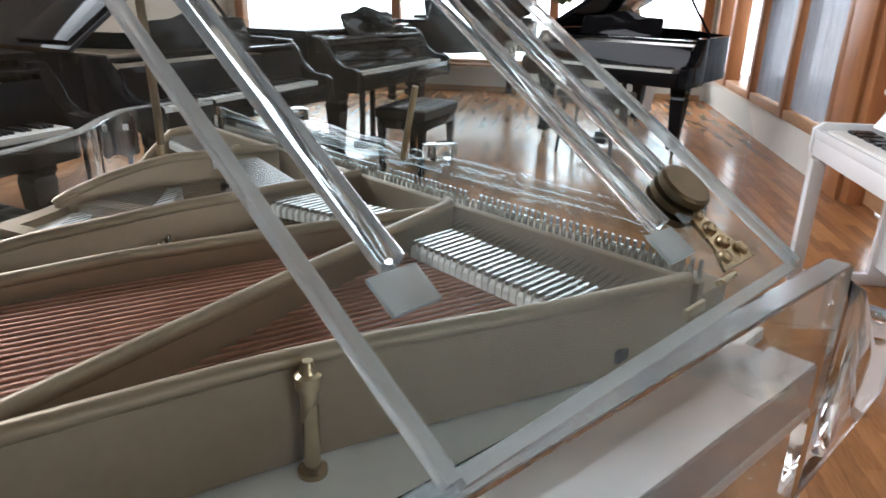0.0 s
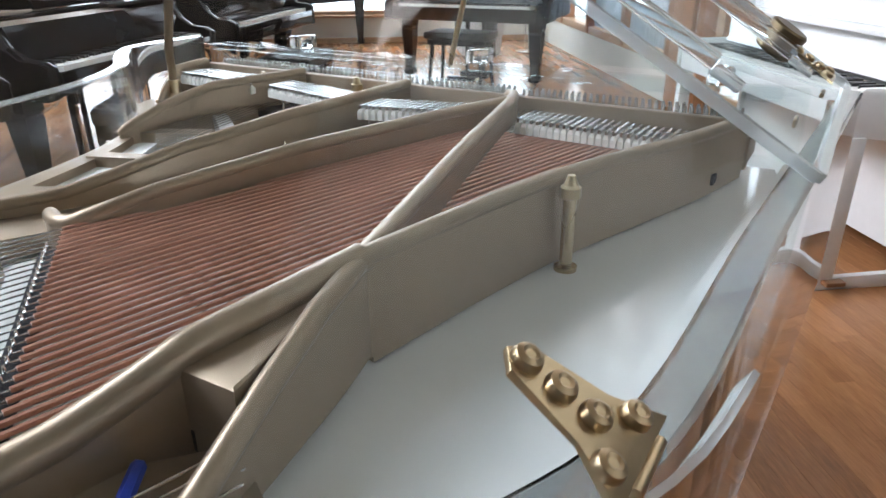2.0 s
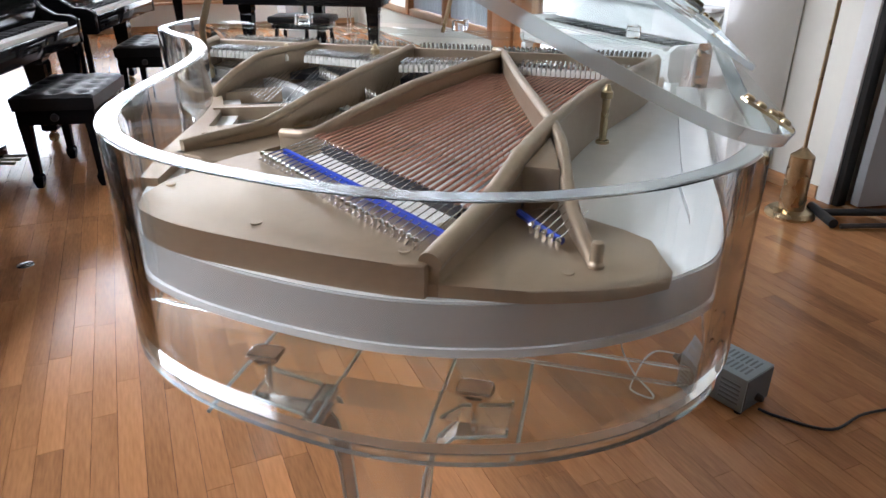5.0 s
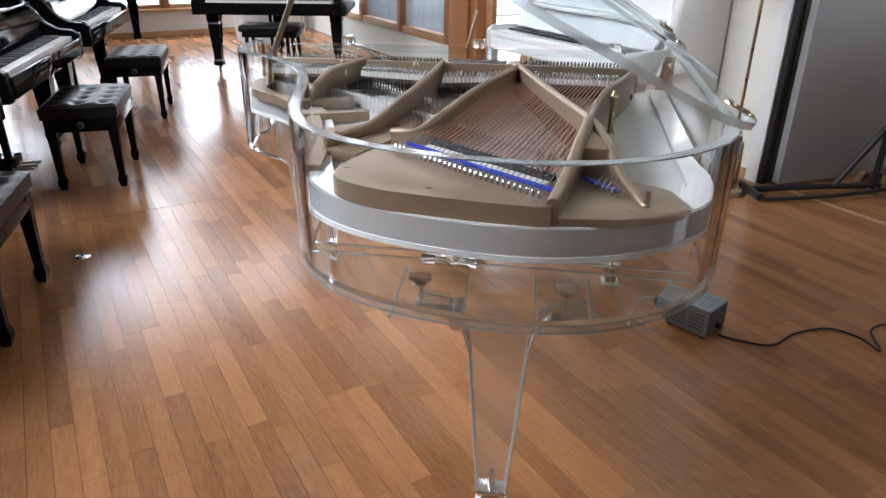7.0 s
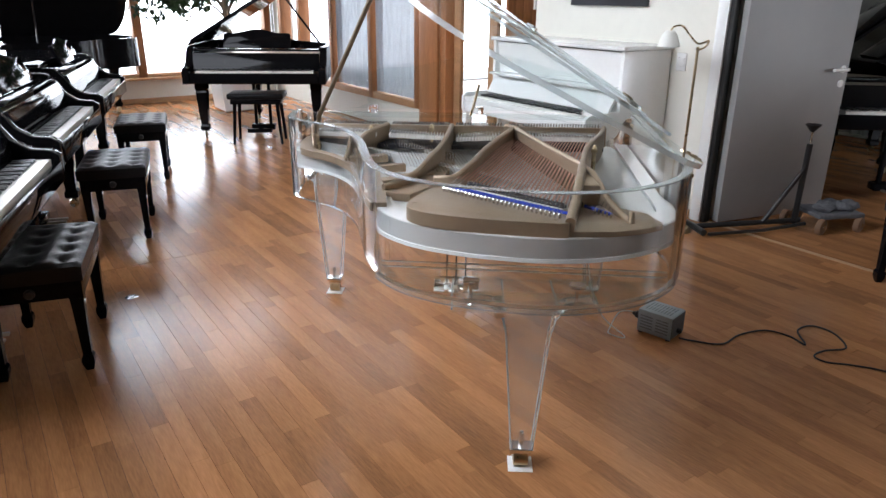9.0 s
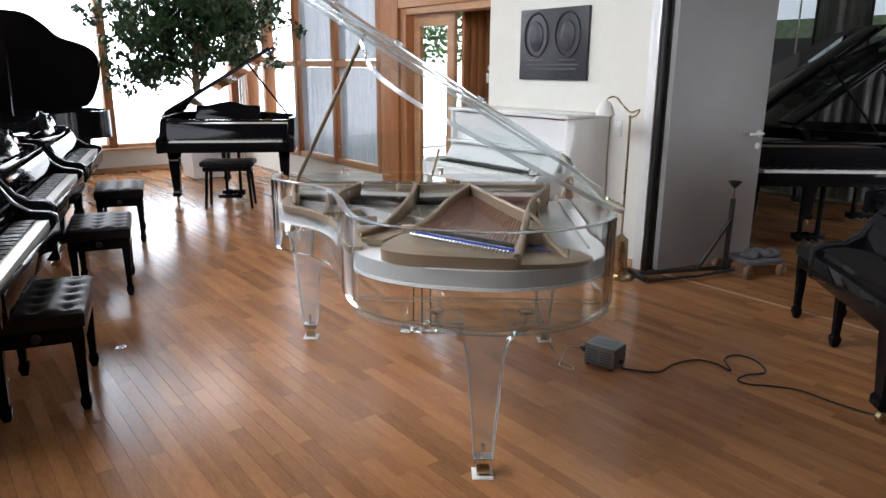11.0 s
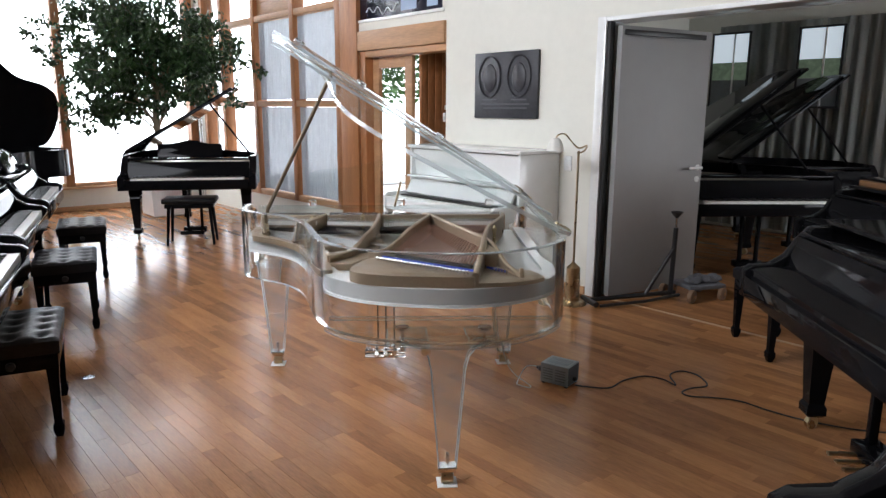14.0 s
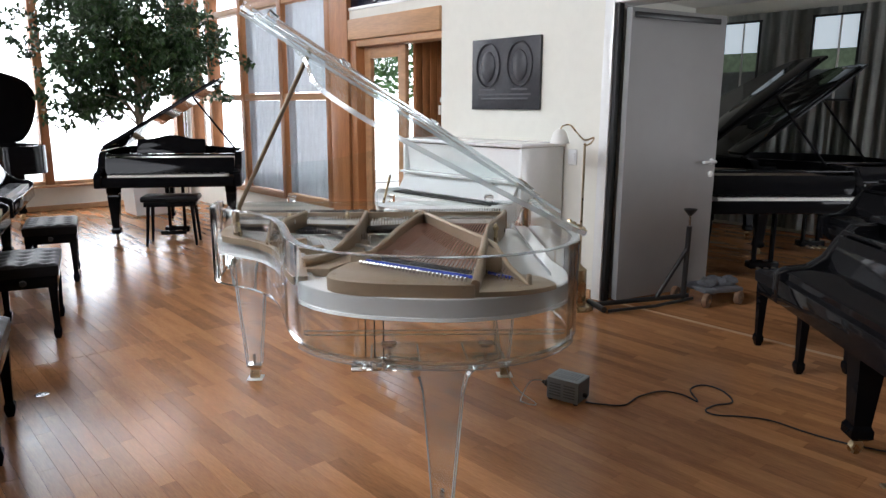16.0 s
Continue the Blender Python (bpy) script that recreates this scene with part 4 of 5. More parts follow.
# ---- black lacquered grands ----
def black_grand(m, depth, lid_angle, label, desk=True, shut=False, left_leg=(-0.62, 0.22), group="black grand pianos"):
    g = thing("grand_piano", m, label, "piano", group)
    W = 0.75
    d = depth
    case = smooth_path([(W, 0.36), (W, 0.75), (W - 0.04, 0.98), (W - 0.20, 1.18), (W - 0.36, 1.34), (W - 0.50, d - 0.16), (W - 0.72, d - 0.02), (-0.32, d), (-0.62, d - 0.06), (-W, d - 0.22), (-W, 0.9), (-W, 0.36)], 4)
    part("rim", ribbon(B(), case, 0.04, 0.62, 0.97, 0.006), BLACK, g)
    part("soundboard", prism(B(), offset(case, 0.03), 0.66, 0.80), BROWNWOOD, g, "brown soundboard")
    part("iron_frame", prism(B(), offset(case, 0.09), 0.80, 0.87, 0.01), BRONZE, g, "bronze iron frame")
    part("key_bed", box(B(), -W, W, -0.02, 0.36, 0.60, 0.665, 0.006), BLACK, g)
    part("key_slip", box(B(), -W + 0.08, W - 0.08, -0.045, -0.021, 0.61, 0.715, 0.005), BLACK, g)
    for s in (-1, 1):
        prof = [(-0.04, 0.60), (0.36, 0.60), (0.36, 0.97), (0.27, 0.965), (0.21, 0.90), (0.16, 0.82), (0.09, 0.775), (0.0, 0.765), (-0.04, 0.74)]
        bm = B()
        a = [bm.verts.new((s * W, y, z)) for y, z in prof]
        b = [bm.verts.new((s * (W - 0.075), y, z)) for y, z in prof]
        bm.faces.new(a); bm.faces.new(b[::-1])
        for i in range(len(prof)):
            bm.faces.new((a[i], a[(i + 1) % len(prof)], b[(i + 1) % len(prof)], b[i]))
        bmesh.ops.recalc_face_normals(bm, faces=bm.faces)
        bmesh.ops.bevel(bm, geom=bm.edges[:], offset=0.008, segments=2, profile=0.5, affect='EDGES')
        part("arm", bm, BLACK, g)
    bm = B()
    for i in range(52):
        box(bm, -0.613 + i * 0.0236, -0.613 + i * 0.0236 + 0.0226, -0.012, 0.14, 0.70, 0.735)
    part("white_keys", bm, IVORY, g, smooth=False)
    bm = B()
    for i in range(51):
        if i % 7 not in (1, 4):
            box(bm, -0.613 + i * 0.0236 + 0.017, -0.613 + i * 0.0236 + 0.029, 0.045, 0.14, 0.735, 0.747)
    part("black_keys", bm, EBONY, g, smooth=False)
    part("fallboard", loft(B(), [[(x, 0.145, 0.72), (x, 0.165, 0.72), (x, 0.215, 0.90), (x, 0.20, 0.905), (x, 0.17, 0.83)] for x in (-0.672, 0.672)]), BLACK, g)
    if shut:
        part("key_cover", loft(B(), [[(x, -0.019, 0.70), (x, -0.017, 0.748), (x, 0.0, 0.756), (x, 0.15, 0.772), (x, 0.178, 0.79), (x, 0.192, 0.922), (x, 0.204, 0.922), (x, 0.204, 0.70)] for x in (-0.67, 0.67)]), BLACK, g)
    part("music_shelf", box(B(), -0.672, 0.672, 0.205, 0.42, 0.925, 0.945, 0.004), BLACK, g)
    if desk:
        pts = smooth_path([(-0.36, 0), (-0.36, 0.14), (-0.33, 0.165), (-0.2, 0.17), (0, 0.215), (0.2, 0.17), (0.33, 0.165), (0.36, 0.14), (0.36, 0)], 3)
        part("music_desk", prism(B(), pts[::-1], 0, 0.018, 0.003), BLACK, g, at=pose(0, 0.29, 0.947, 68))
    lid_pts = [(x + W, y) for x, y in offset(case, -0.015)]
    lm = Matrix.Translation((-W, 0, 0.975)) @ Matrix.Rotation(radians(-lid_angle), 4, 'Y')
    front = 0.40 if lid_angle > 1 else 0.36
    lid = part("lid", prism(B(), [(x, max(y, front)) for x, y in lid_pts], 0.0, 0.022, 0.004), BLACK, g, at=lm)
    if lid_angle > 1:
        part("lid_flap", box(B(), 0.02, 1.46, 0.42, 0.80, 0.024, 0.044, 0.005), BLACK, lid)
        a = radians(lid_angle)
        tip = (-W + 1.12 * math.cos(a), 0.75, 0.975 + 1.12 * math.sin(a))
        part("prop_stick", tube(B(), [(W - 0.07, 0.62, 0.94), tip], 0.012, 8), BLACK, g)
    for x, y in (left_leg, (0.62, 0.22), (-0.25, d - 0.3)):
        bm = B()
        sec = []
        for w, z in ((0.062, 0.60), (0.062, 0.53), (0.052, 0.51), (0.058, 0.49), (0.036, 0.14), (0.046, 0.12), (0.046, 0.085), (0.03, 0.07)):
            sec.append([(x - w, y - w, z), (x + w, y - w, z), (x + w, y + w, z), (x - w, y + w, z)])
        loft(bm, sec)
        leg = part("leg", bm, BLACK, g, smooth=False)
        part("caster", lathe(B(), [(0.012, -0.014), (0.032, -0.012), (0.032, 0.012), (0.012, 0.014)], pose(x, y, 0.032, 0, 90, 20), 16), BRASS, leg, "brass caster")
        part("caster_stem", lathe(B(), [(0.012, 0.03), (0.014, 0.072)], pose(x, y, 0), 10), BRASS, leg)
    ly = part("pedal_box", box(B(), -0.13, 0.13, 0.28, 0.40, 0.06, 0.12, 0.006), BLACK, g)
    for x in (-0.08, 0.08):
        part("lyre_post", box(B(), x - 0.016, x + 0.016, 0.32, 0.36, 0.12, 0.60, 0.004), BLACK, ly)
    for x in (-0.07, 0, 0.07):
        part("pedal", box(B(), x - 0.014, x + 0.014, 0.16, 0.28, 0.065, 0.078, 0.004), BRASS, ly)
    return g


def row_pose(x, y, turn):
    return pose(x, y, 0, 0, 0, turn)


black_grand(row_pose(0.44, 6.09, -30), 1.75, 31, "black polished grand piano facing the room, lid raised, before the windows")
black_grand(row_pose(-2.06, 2.0, 73), 1.8, 0, "black polished grand piano in a row, lid shut")
black_grand(row_pose(-1.60, 3.72, 73), 1.8, 33, "black polished grand piano in a row, lid raised")
black_grand(row_pose(-1.09, 5.45, 73), 1.8, 0, "black polished grand piano in a row, lid shut")
black_grand(row_pose(-2.0, 8.62, -88), 1.85, 52, "black polished grand piano behind the row, lid raised", desk=False)
rg = black_grand(row_pose(0.343, -0.709, 224), 1.7, 0, "black polished grand piano, keys covered, by the cable", desk=False, shut=True, left_leg=(-0.47, 0.266))
black_grand(row_pose(-1.716, -1.737, 223), 1.6, 0, "black polished grand piano beside the walkway", desk=False, shut=True)
p3 = black_grand(row_pose(2.28, -0.26, 230), 1.6, 0, "black polished grand piano with open brown inner rim", desk=False, shut=True)
part("flap_edge", box(B(), -0.72, 0.70, 0.40, 1.2, 0.998, 1.04, 0.006), BROWNWOOD, p3, "brown wood inner rim")
part("folded_flap", box(B(), -0.74, 0.74, 0.42, 1.1, 1.041, 1.06, 0.006), BLACK, p3)
black_grand(row_pose(3.69, 0.92, -39), 1.6, 38, "black grand piano in the dim room, lid raised", desk=False)
black_grand(row_pose(5.10, 1.04, -39), 1.5, 38, "black grand piano in the dim room, lid raised", desk=False)


# ---- benches ----
def tufted_bench(m, w, dpt, label, top=0.50):
    b = thing("piano_bench", m, label, "bench", "tufted piano benches")
    nx, ny = 30, 22
    bm = B()
    grid = []
    for j in range(ny + 1):
        rowv = []
        for i in range(nx + 1):
            x, y = -w / 2 + w * i / nx, -dpt / 2 + dpt * j / ny
            ex = min(i, nx - i) / nx * w
            ey = min(j, ny - j) / ny * dpt
            edge = min(ex, ey)
            z = top - 0.022 * max(0, 1 - edge / 0.045) ** 2
            bx, by = 5, 3
            fx, fy = (i / nx) * bx, (j / ny) * by
            for k in range(bx):
                for q in range(by):
                    r2 = ((fx - k - 0.5) / 0.30) ** 2 + ((fy - q - 0.5) / 0.30) ** 2
                    z -= 0.018 * math.exp(-r2 * 1.6)
            dd = abs((fx + fy * bx / bx) % 1 - 0.0)
            z -= 0.004 * math.exp(-(min(dd, 1 - dd) / 0.08) ** 2)
            rowv.append(bm.verts.new((x, y, z)))
        grid.append(rowv)
    for j in range(ny):
        for i in range(nx):
            bm.faces.new((grid[j][i], grid[j][i + 1], grid[j + 1][i + 1], grid[j + 1][i]))
    border = [grid[0][i] for i in range(nx)] + [grid[j][nx] for j in range(ny)] + [grid[ny][i] for i in range(nx, 0, -1)] + [grid[j][0] for j in range(ny, 0, -1)]
    low = [bm.verts.new((v.co.x * 0.985, v.co.y * 0.985, top - 0.085)) for v in border]
    for i in range(len(border)):
        bm.faces.new((border[i], low[i], low[(i + 1) % len(low)], border[(i + 1) % len(border)]))
    bm.faces.new(low)
    seat = part("seat", bm, LEATHER, b, "button-tufted black leather seat")
    for k in range(5):
        for q in range(3):
            x, y = -w / 2 + w * (k + 0.5) / 5, -dpt / 2 + dpt * (q + 0.5) / 3
            part("button", lathe(B(), [(0.009, top - 0.0195), (0.007, top - 0.014), (0.002, top - 0.012)], pose(x, y, 0), 10), LEATHER, seat)
    part("apron", box(B(), -w / 2 + 0.012, w / 2 - 0.012, -dpt / 2 + 0.012, dpt / 2 - 0.012, top - 0.16, top - 0.086, 0.004), BLACK, b)
    for sx in (-1, 1):
        for sy in (-1, 1):
            x, y = sx * (w / 2 - 0.04), sy * (dpt / 2 - 0.04)
            part("leg", loft(B(), [[(x - a, y - a, z), (x + a, y - a, z), (x + a, y + a, z), (x - a, y + a, z)] for a, z in ((0.027, top - 0.16), (0.024, top - 0.2), (0.017, 0.075), (0.024, 0.06), (0.024, 0.035), (0.014, 0.0))]), BLACK, b, smooth=False)
    for s in (-1, 1):
        part("height_knob", lathe(B(), [(0.012, 0), (0.02, 0.006), (0.02, 0.022), (0.012, 0.028)], pose(s * (w / 2 - 0.014), 0, top - 0.12, 0, 90 * s, 0), 12), BLACKM, b)
    return b


tufted_bench(pose(-2.02, 2.02, 0, 0, 0, 75), 0.60, 0.40, "black tufted leather piano bench by the row of grands")
tufted_bench(pose(-1.42, 3.64, 0, 0, 0, 75), 0.60, 0.40, "black tufted leather piano bench by the row of grands")
tufted_bench(pose(-0.93, 5.15, 0, 0, 0, 75), 0.60, 0.40, "black tufted leather piano bench by the row of grands")
tufted_bench(pose(1.90, 0.06, 0, 0, 0, 50), 0.56, 0.36, "black piano bench in the wide opening")

st = thing("piano_stool", pose(0.42, 6.0, 0, 0, 0, -30), "black adjustable piano stool with crossed supports", "bench")
part("seat", box(B(), -0.29, 0.29, -0.17, 0.17, 0.47, 0.53, 0.02, 3), LEATHER, st, "flat black leather seat")
part("frame", box(B(), -0.26, 0.26, -0.15, 0.15, 0.42, 0.465, 0.004), BLACK, st)
for sx in (-1, 1):
    for sy in (-1, 1):
        part("leg", tube(B(), [(sx * 0.22, sy * 0.12, 0.42), (sx * 0.25, sy * 0.15, 0.0)], 0.020, 8, 0.014), BLACK, st)
part("stretcher", box(B(), -0.13, 0.13, -0.02, 0.02, 0.10, 0.14, 0.004), BLACK, st)

# ---- white upright against the side wall ----
up = thing("upright_piano", pose(0, 0, 0), "white lacquered upright piano against the wall", "piano")
part("body", box(B(), 1.62, 2.02, 2.03, 3.38, 0.10, 1.17, 0.006), WHITE, up)
for y in (2.0, 3.38):
    bm = B()
    prof = [(1.54, 0.77), (1.54, 1.17), (2.03, 1.17), (2.03, 0.0), (1.24, 0.0), (1.24, 0.05), (1.60, 0.06), (1.60, 0.56), (1.24, 0.60), (1.22, 0.64), (1.22, 0.74), (1.26, 0.77)]
    a = [bm.verts.new((x, y, z)) for x, z in prof]
    b = [bm.verts.new((x, y + 0.03, z)) for x, z in prof]
    bm.faces.new(a); bm.faces.new(b[::-1])
    for i in range(len(prof)):
        bm.faces.new((a[i], a[(i + 1) % len(prof)], b[(i + 1) % len(prof)], b[i]))
    bmesh.ops.recalc_face_normals(bm, faces=bm.faces)
    bmesh.ops.bevel(bm, geom=[e for e in bm.edges if e.calc_face_angle(0) > 0.5], offset=0.004, segments=2, profile=0.5, affect='EDGES')
    part("side_panel", bm, WHITE, up)
    part("front_leg", box(B(), 1.24, 1.30, y - 0.012, y + 0.042, 0.05, 0.60, 0.004), WHITE, up)
part("top_lid", box(B(), 1.52, 2.04, 1.985, 3.425, 1.172, 1.20, 0.006), WHITE, up)
part("key_bed", box(B(), 1.23, 1.62, 2.03, 3.38, 0.62, 0.70, 0.006), WHITE, up)
part("upper_panel", loft(B(), [[(1.60, y, 0.86), (1.62, y, 0.86), (1.62, y, 1.16), (1.56, y, 1.16)] for y in (2.035, 3.375)]), WHITE, up)
part("fallboard", loft(B(), [[(1.46, y, 0.76), (1.48, y, 0.76), (1.58, y, 0.90), (1.55, y, 0.91)] for y in (2.035, 3.375)]), WHITE, up)
part("music_ledge", box(B(), 1.47, 1.60, 2.04, 3.37, 0.905, 0.925, 0.004), WHITE, up)
part("key_slip", box(B(), 1.225, 1.25, 2.035, 3.375, 0.70, 0.74, 0.004), WHITE, up)
bm = B()
for i in range(52):
    box(bm, 1.26, 1.42, 2.10 + i * 0.0236, 2.10 + i * 0.0236 + 0.0226, 0.70, 0.745)
part("white_keys", bm, IVORY, up, smooth=False)
bm = B()
for i in range(51):
    if i % 7 not in (1, 4):
        box(bm, 1.325, 1.42, 2.10 + i * 0.0236 + 0.017, 2.10 + i * 0.0236 + 0.029, 0.745, 0.758)
part("black_keys", bm, EBONY, up, smooth=False)
part("felt_strip", box(B(), 1.425, 1.44, 2.02, 3.29, 0.742, 0.75, 0.002), BRASS, up)
part("castor_bar", box(B(), 1.26, 1.34, 1.96, 2.0, 0.03, 0.05, 0.004), BROWNWOOD, up)

# ---- floor lamp beside the upright ----
lp = thing("floor_lamp", pose(1.74, 1.585, 0), "brass floor lamp with an opal bell shade", "lamp")
part("base", lathe(B(), [(0.115, 0), (0.115, 0.012), (0.10, 0.03), (0.06, 0.035), (0.055, 0.30), (0.03, 0.32), (0.012, 0.34)], sides=24), BRASS, lp, "round brass base")
part("pole", tube(B(), [(0, 0, 0.33), (0, 0, 1.22)], 0.009, 10), BRASS, lp)
part("arm", tube(B(), smooth_path([(0, 0, 1.20), (0.03, -0.03, 1.22), (0.04, -0.045, 1.26), (0.0, 0.0, 1.24), (-0.04, 0.04, 1.29), (-0.06, 0.09, 1.345), (-0.085, 0.14, 1.335), (-0.09, 0.155, 1.30)], 5), 0.006, 8), BRASS, lp)
part("shade", lathe(B(), [(0.016, 1.315), (0.03, 1.31), (0.05, 1.285), (0.066, 1.235), (0.07, 1.215), (0.064, 1.218), (0.045, 1.27), (0.026, 1.30)], pose(-0.09, 0.155, 0), 20), OPAL, lp, "white opal glass bell")

# ---- power box and its lead ----
# vent slots are surface strips; the shade of their openings is in the colour
SLOT = mat("shaded_enamel", (0.13, 0.155, 0.17), 0.5, 0.1, 60, 0.06)
pb = thing("power_box", pose(0.385, 0.608, 0, 0, 0, -77.5), "blue-grey enamelled power box on the floor", "box")
part("case", box(B(), -0.085, 0.085, -0.07, 0.07, 0.008, 0.122, 0.004), GREYBOX, pb)
part("end_panel", box(B(), 0.084, 0.0872, -0.064, 0.064, 0.014, 0.116), mat("dark_panel", (0.06, 0.07, 0.08), 0.5, 0, 40, 0.1), pb, smooth=False)
part("cable_gland", lathe(B(), [(0.012, 0), (0.012, 0.012), (0.007, 0.02)], pose(0.087, 0.0, 0.04, 0, 90, 0), 10), RUBBER, pb)
for i in range(5):
    for x in (-0.07, 0.008):
        part("vent_slot", box(B(), x, x + 0.062, -0.0715, -0.0695, 0.03 + i * 0.015, 0.036 + i * 0.015), SLOT, pb, smooth=False)
for i in range(9):
    for y in (-0.045, 0.006):
        part("vent_slot", box(B(), -0.062 + i * 0.015, -0.056 + i * 0.015, y, y + 0.040, 0.1215, 0.1230), SLOT, pb, smooth=False)
for x in (-0.07, 0.07):
    for y in (-0.055, 0.055):
        part("rubber_foot", lathe(B(), [(0.012, 0), (0.012, 0.009)], pose(x, y, 0), 10), RUBBER, pb)
part("plug", lathe(B(), [(0.018, 0), (0.018, 0.03), (0.012, 0.035), (0.008, 0.05)], pose(-0.085, -0.02, 0.065, 0, -90, 0), 12), BLACKM, pb, "black round plug")
lead = [(0.405, 0.51), (0.43, 0.46), (0.52, 0.36), (0.67, 0.37), (0.82, 0.33), (0.86, 0.23), (0.84, 0.14), (0.95, 0.24), (1.06, 0.23), (1.07, 0.13), (0.97, 0.02), (0.86, 0.06), (0.77, 0.06), (0.76, 0.0), (0.83, -0.08), (0.90, -0.20), (0.90, -0.36), (0.93, -0.55), (1.05, -0.80), (1.4, -1.2)]
solid("power_cable", tube(B(), smooth_path([(x, y, 0.006) for x, y in lead], 6), 0.0042, 8), RUBBER, "loose black mains lead across the parquet", "cable")
solid("lamp_wire", tube(B(), smooth_path([(0.352, 0.735, 0.065), (0.28, 0.77, 0.07), (0.18, 0.74, 0.02), (0.14, 0.70, 0.02), (0.20, 0.66, 0.006), (0.16, 0.80, 0.10), (0.12, 0.86, 0.40), (0.14, 0.86, 0.655)], 6), 0.003, 6), WIREW, "thin pale wire hanging from the piano", "cable")

# ---- black dolly by the door ----
def smooth_lump(x0, y0, w, d, r):
    """A low crumpled fold of cloth."""
    bm = B()
    bmesh.ops.create_uvsphere(bm, u_segments=12, v_segments=7, radius=1, matrix=Matrix.Translation((x0 + w / 2, y0 + d / 2, 0.150)) @ Matrix.Diagonal((w / 2, d / 2, 0.030, 1)))
    for v in bm.verts:
        v.co.z += 0.010 * math.sin(v.co.x * 60 + r.random()) + 0.006 * r.random()
    return bm


dl = thing("piano_dolly", pose(2.466, 1.143, 0, 0, 0, -26), "black tubular piano dolly with a crate on rubber wheels", "dolly")
part("long_bar", tube(B(), [(-0.74, 0, 0.045), (0.04, 0, 0.06)], 0.018, 14), BLACKM, dl)
part("foot_bar", tube(B(), [(-0.74, -0.13, 0.04), (-0.74, 0.10, 0.04)], 0.022, 14), BLACKM, dl)
part("side_bar", tube(B(), [(-0.70, -0.12, 0.025), (-0.30, -0.10, 0.03), (0.05, -0.05, 0.05)], 0.012, 14), BLACKM, dl)
part("upright_post", tube(B(), [(0, 0, 0.04), (0.01, 0, 0.60)], 0.020, 14), BLACKM, dl)
part("top_pin", tube(B(), [(0.01, 0, 0.60), (0.01, 0, 0.69)], 0.008, 14), CHROME, dl)
part("brace", tube(B(), [(-0.24, 0.0, 0.05), (0.0, 0.0, 0.42)], 0.017, 14), BLACKM, dl)
part("top_cup", lathe(B(), [(0.012, 0.68), (0.03, 0.70), (0.05, 0.725), (0.05, 0.73), (0.02, 0.705)], pose(0.01, 0, 0), 16), BLACKM, dl)
cloth = mat("grey_cloth", (0.10, 0.10, 0.11), 0.9, 0, 40, 0.3, 0.5, 80)
part("tray", box(B(), 0.09, 0.43, -0.14, 0.14, 0.10, 0.135, 0.01), cloth, dl)
crng = random.Random(8)
for k in range(5):
    x0, y0 = 0.10 + 0.06 * k, crng.uniform(-0.13, -0.02)
    part("folded_cloth", smooth_lump(x0, y0, 0.12 + 0.03 * crng.random(), 0.12 + 0.05 * crng.random(), crng), cloth, dl)
for x, y in ((0.10, -0.15), (0.40, -0.13), (0.12, 0.15), (0.38, 0.15), (0.0, 0.10)):
    w = part("wheel", lathe(B(), [(0.03, -0.022), (0.052, -0.018), (0.056, 0), (0.052, 0.018), (0.03, 0.022)], pose(x, y, 0.056, 90, 0, 30), 18), mat("tan_rubber", (0.16, 0.09, 0.05), 0.7, 0, 40, 0.2), dl)
    part("hub", lathe(B(), [(0.018, -0.026), (0.018, 0.026)], pose(x, y, 0.056, 90, 0, 30), 14), CHROME, w)

# ---- weeping fig in a white planter ----
fig = thing("potted_tree", pose(0.95, 8.35, 0), "bushy weeping fig in a white planter", "plant")
part("planter", loft(B(), [[(-a, -a, z), (a, -a, z), (a, a, z), (-a, a, z)] for a, z in ((0.20, 0.0), (0.23, 0.02), (0.26, 0.40), (0.27, 0.42), (0.24, 0.42), (0.23, 0.36))]), WHITE, fig, smooth=False)
part("soil", lathe(B(), [(0.20, 0.34), (0.21, 0.37)], sides=16), mat("potting_soil", (0.03, 0.02, 0.014), 0.95, 0, 40, 0.4), fig)
rng = random.Random(5)
trunk = part("trunk", tube(B(), smooth_path([(0, 0, 0.36), (0.03, 0.02, 0.8), (-0.04, 0.0, 1.3), (0.0, 0.03, 1.9), (0.03, 0.0, 2.6)], 5), 0.055, 10, 0.02), BARK, fig)
tips = []
for i in range(46):
    a = rng.uniform(0, math.tau)
    z0 = rng.uniform(1.38, 2.5)
    reach = rng.uniform(0.45, 1.0) * (1.12 - 0.25 * abs(z0 - 1.7))
    rise = rng.uniform(0.0, 0.8)
    p1 = Vector((math.cos(a) * reach * 0.5, math.sin(a) * reach * 0.38, z0 + rise * 0.65))
    p2 = Vector((math.cos(a) * reach * 1.15, math.sin(a) * reach * 0.75, z0 + rise - 0.04))
    limb = smooth_path([(0, 0, z0 - 0.25), tuple(p1), tuple(p2)], 4)
    part("limb", tube(B(), limb, 0.016, 6, 0.004), BARK, trunk)
    for k in range(3):
        q = Vector(p1).lerp(p2, 0.25 + 0.37 * k)
        tips.append((q, 0.085 + 0.03 * rng.random()))
        d = Vector((rng.gauss(0, 0.2), rng.gauss(0, 0.16), rng.uniform(-0.22, 0.05)))
        tips.append((q + d, 0.07))
        tips.append((q + d * 1.5 + Vector((0, 0, -0.07)), 0.05))
leaf_v, leaf_f = [], []
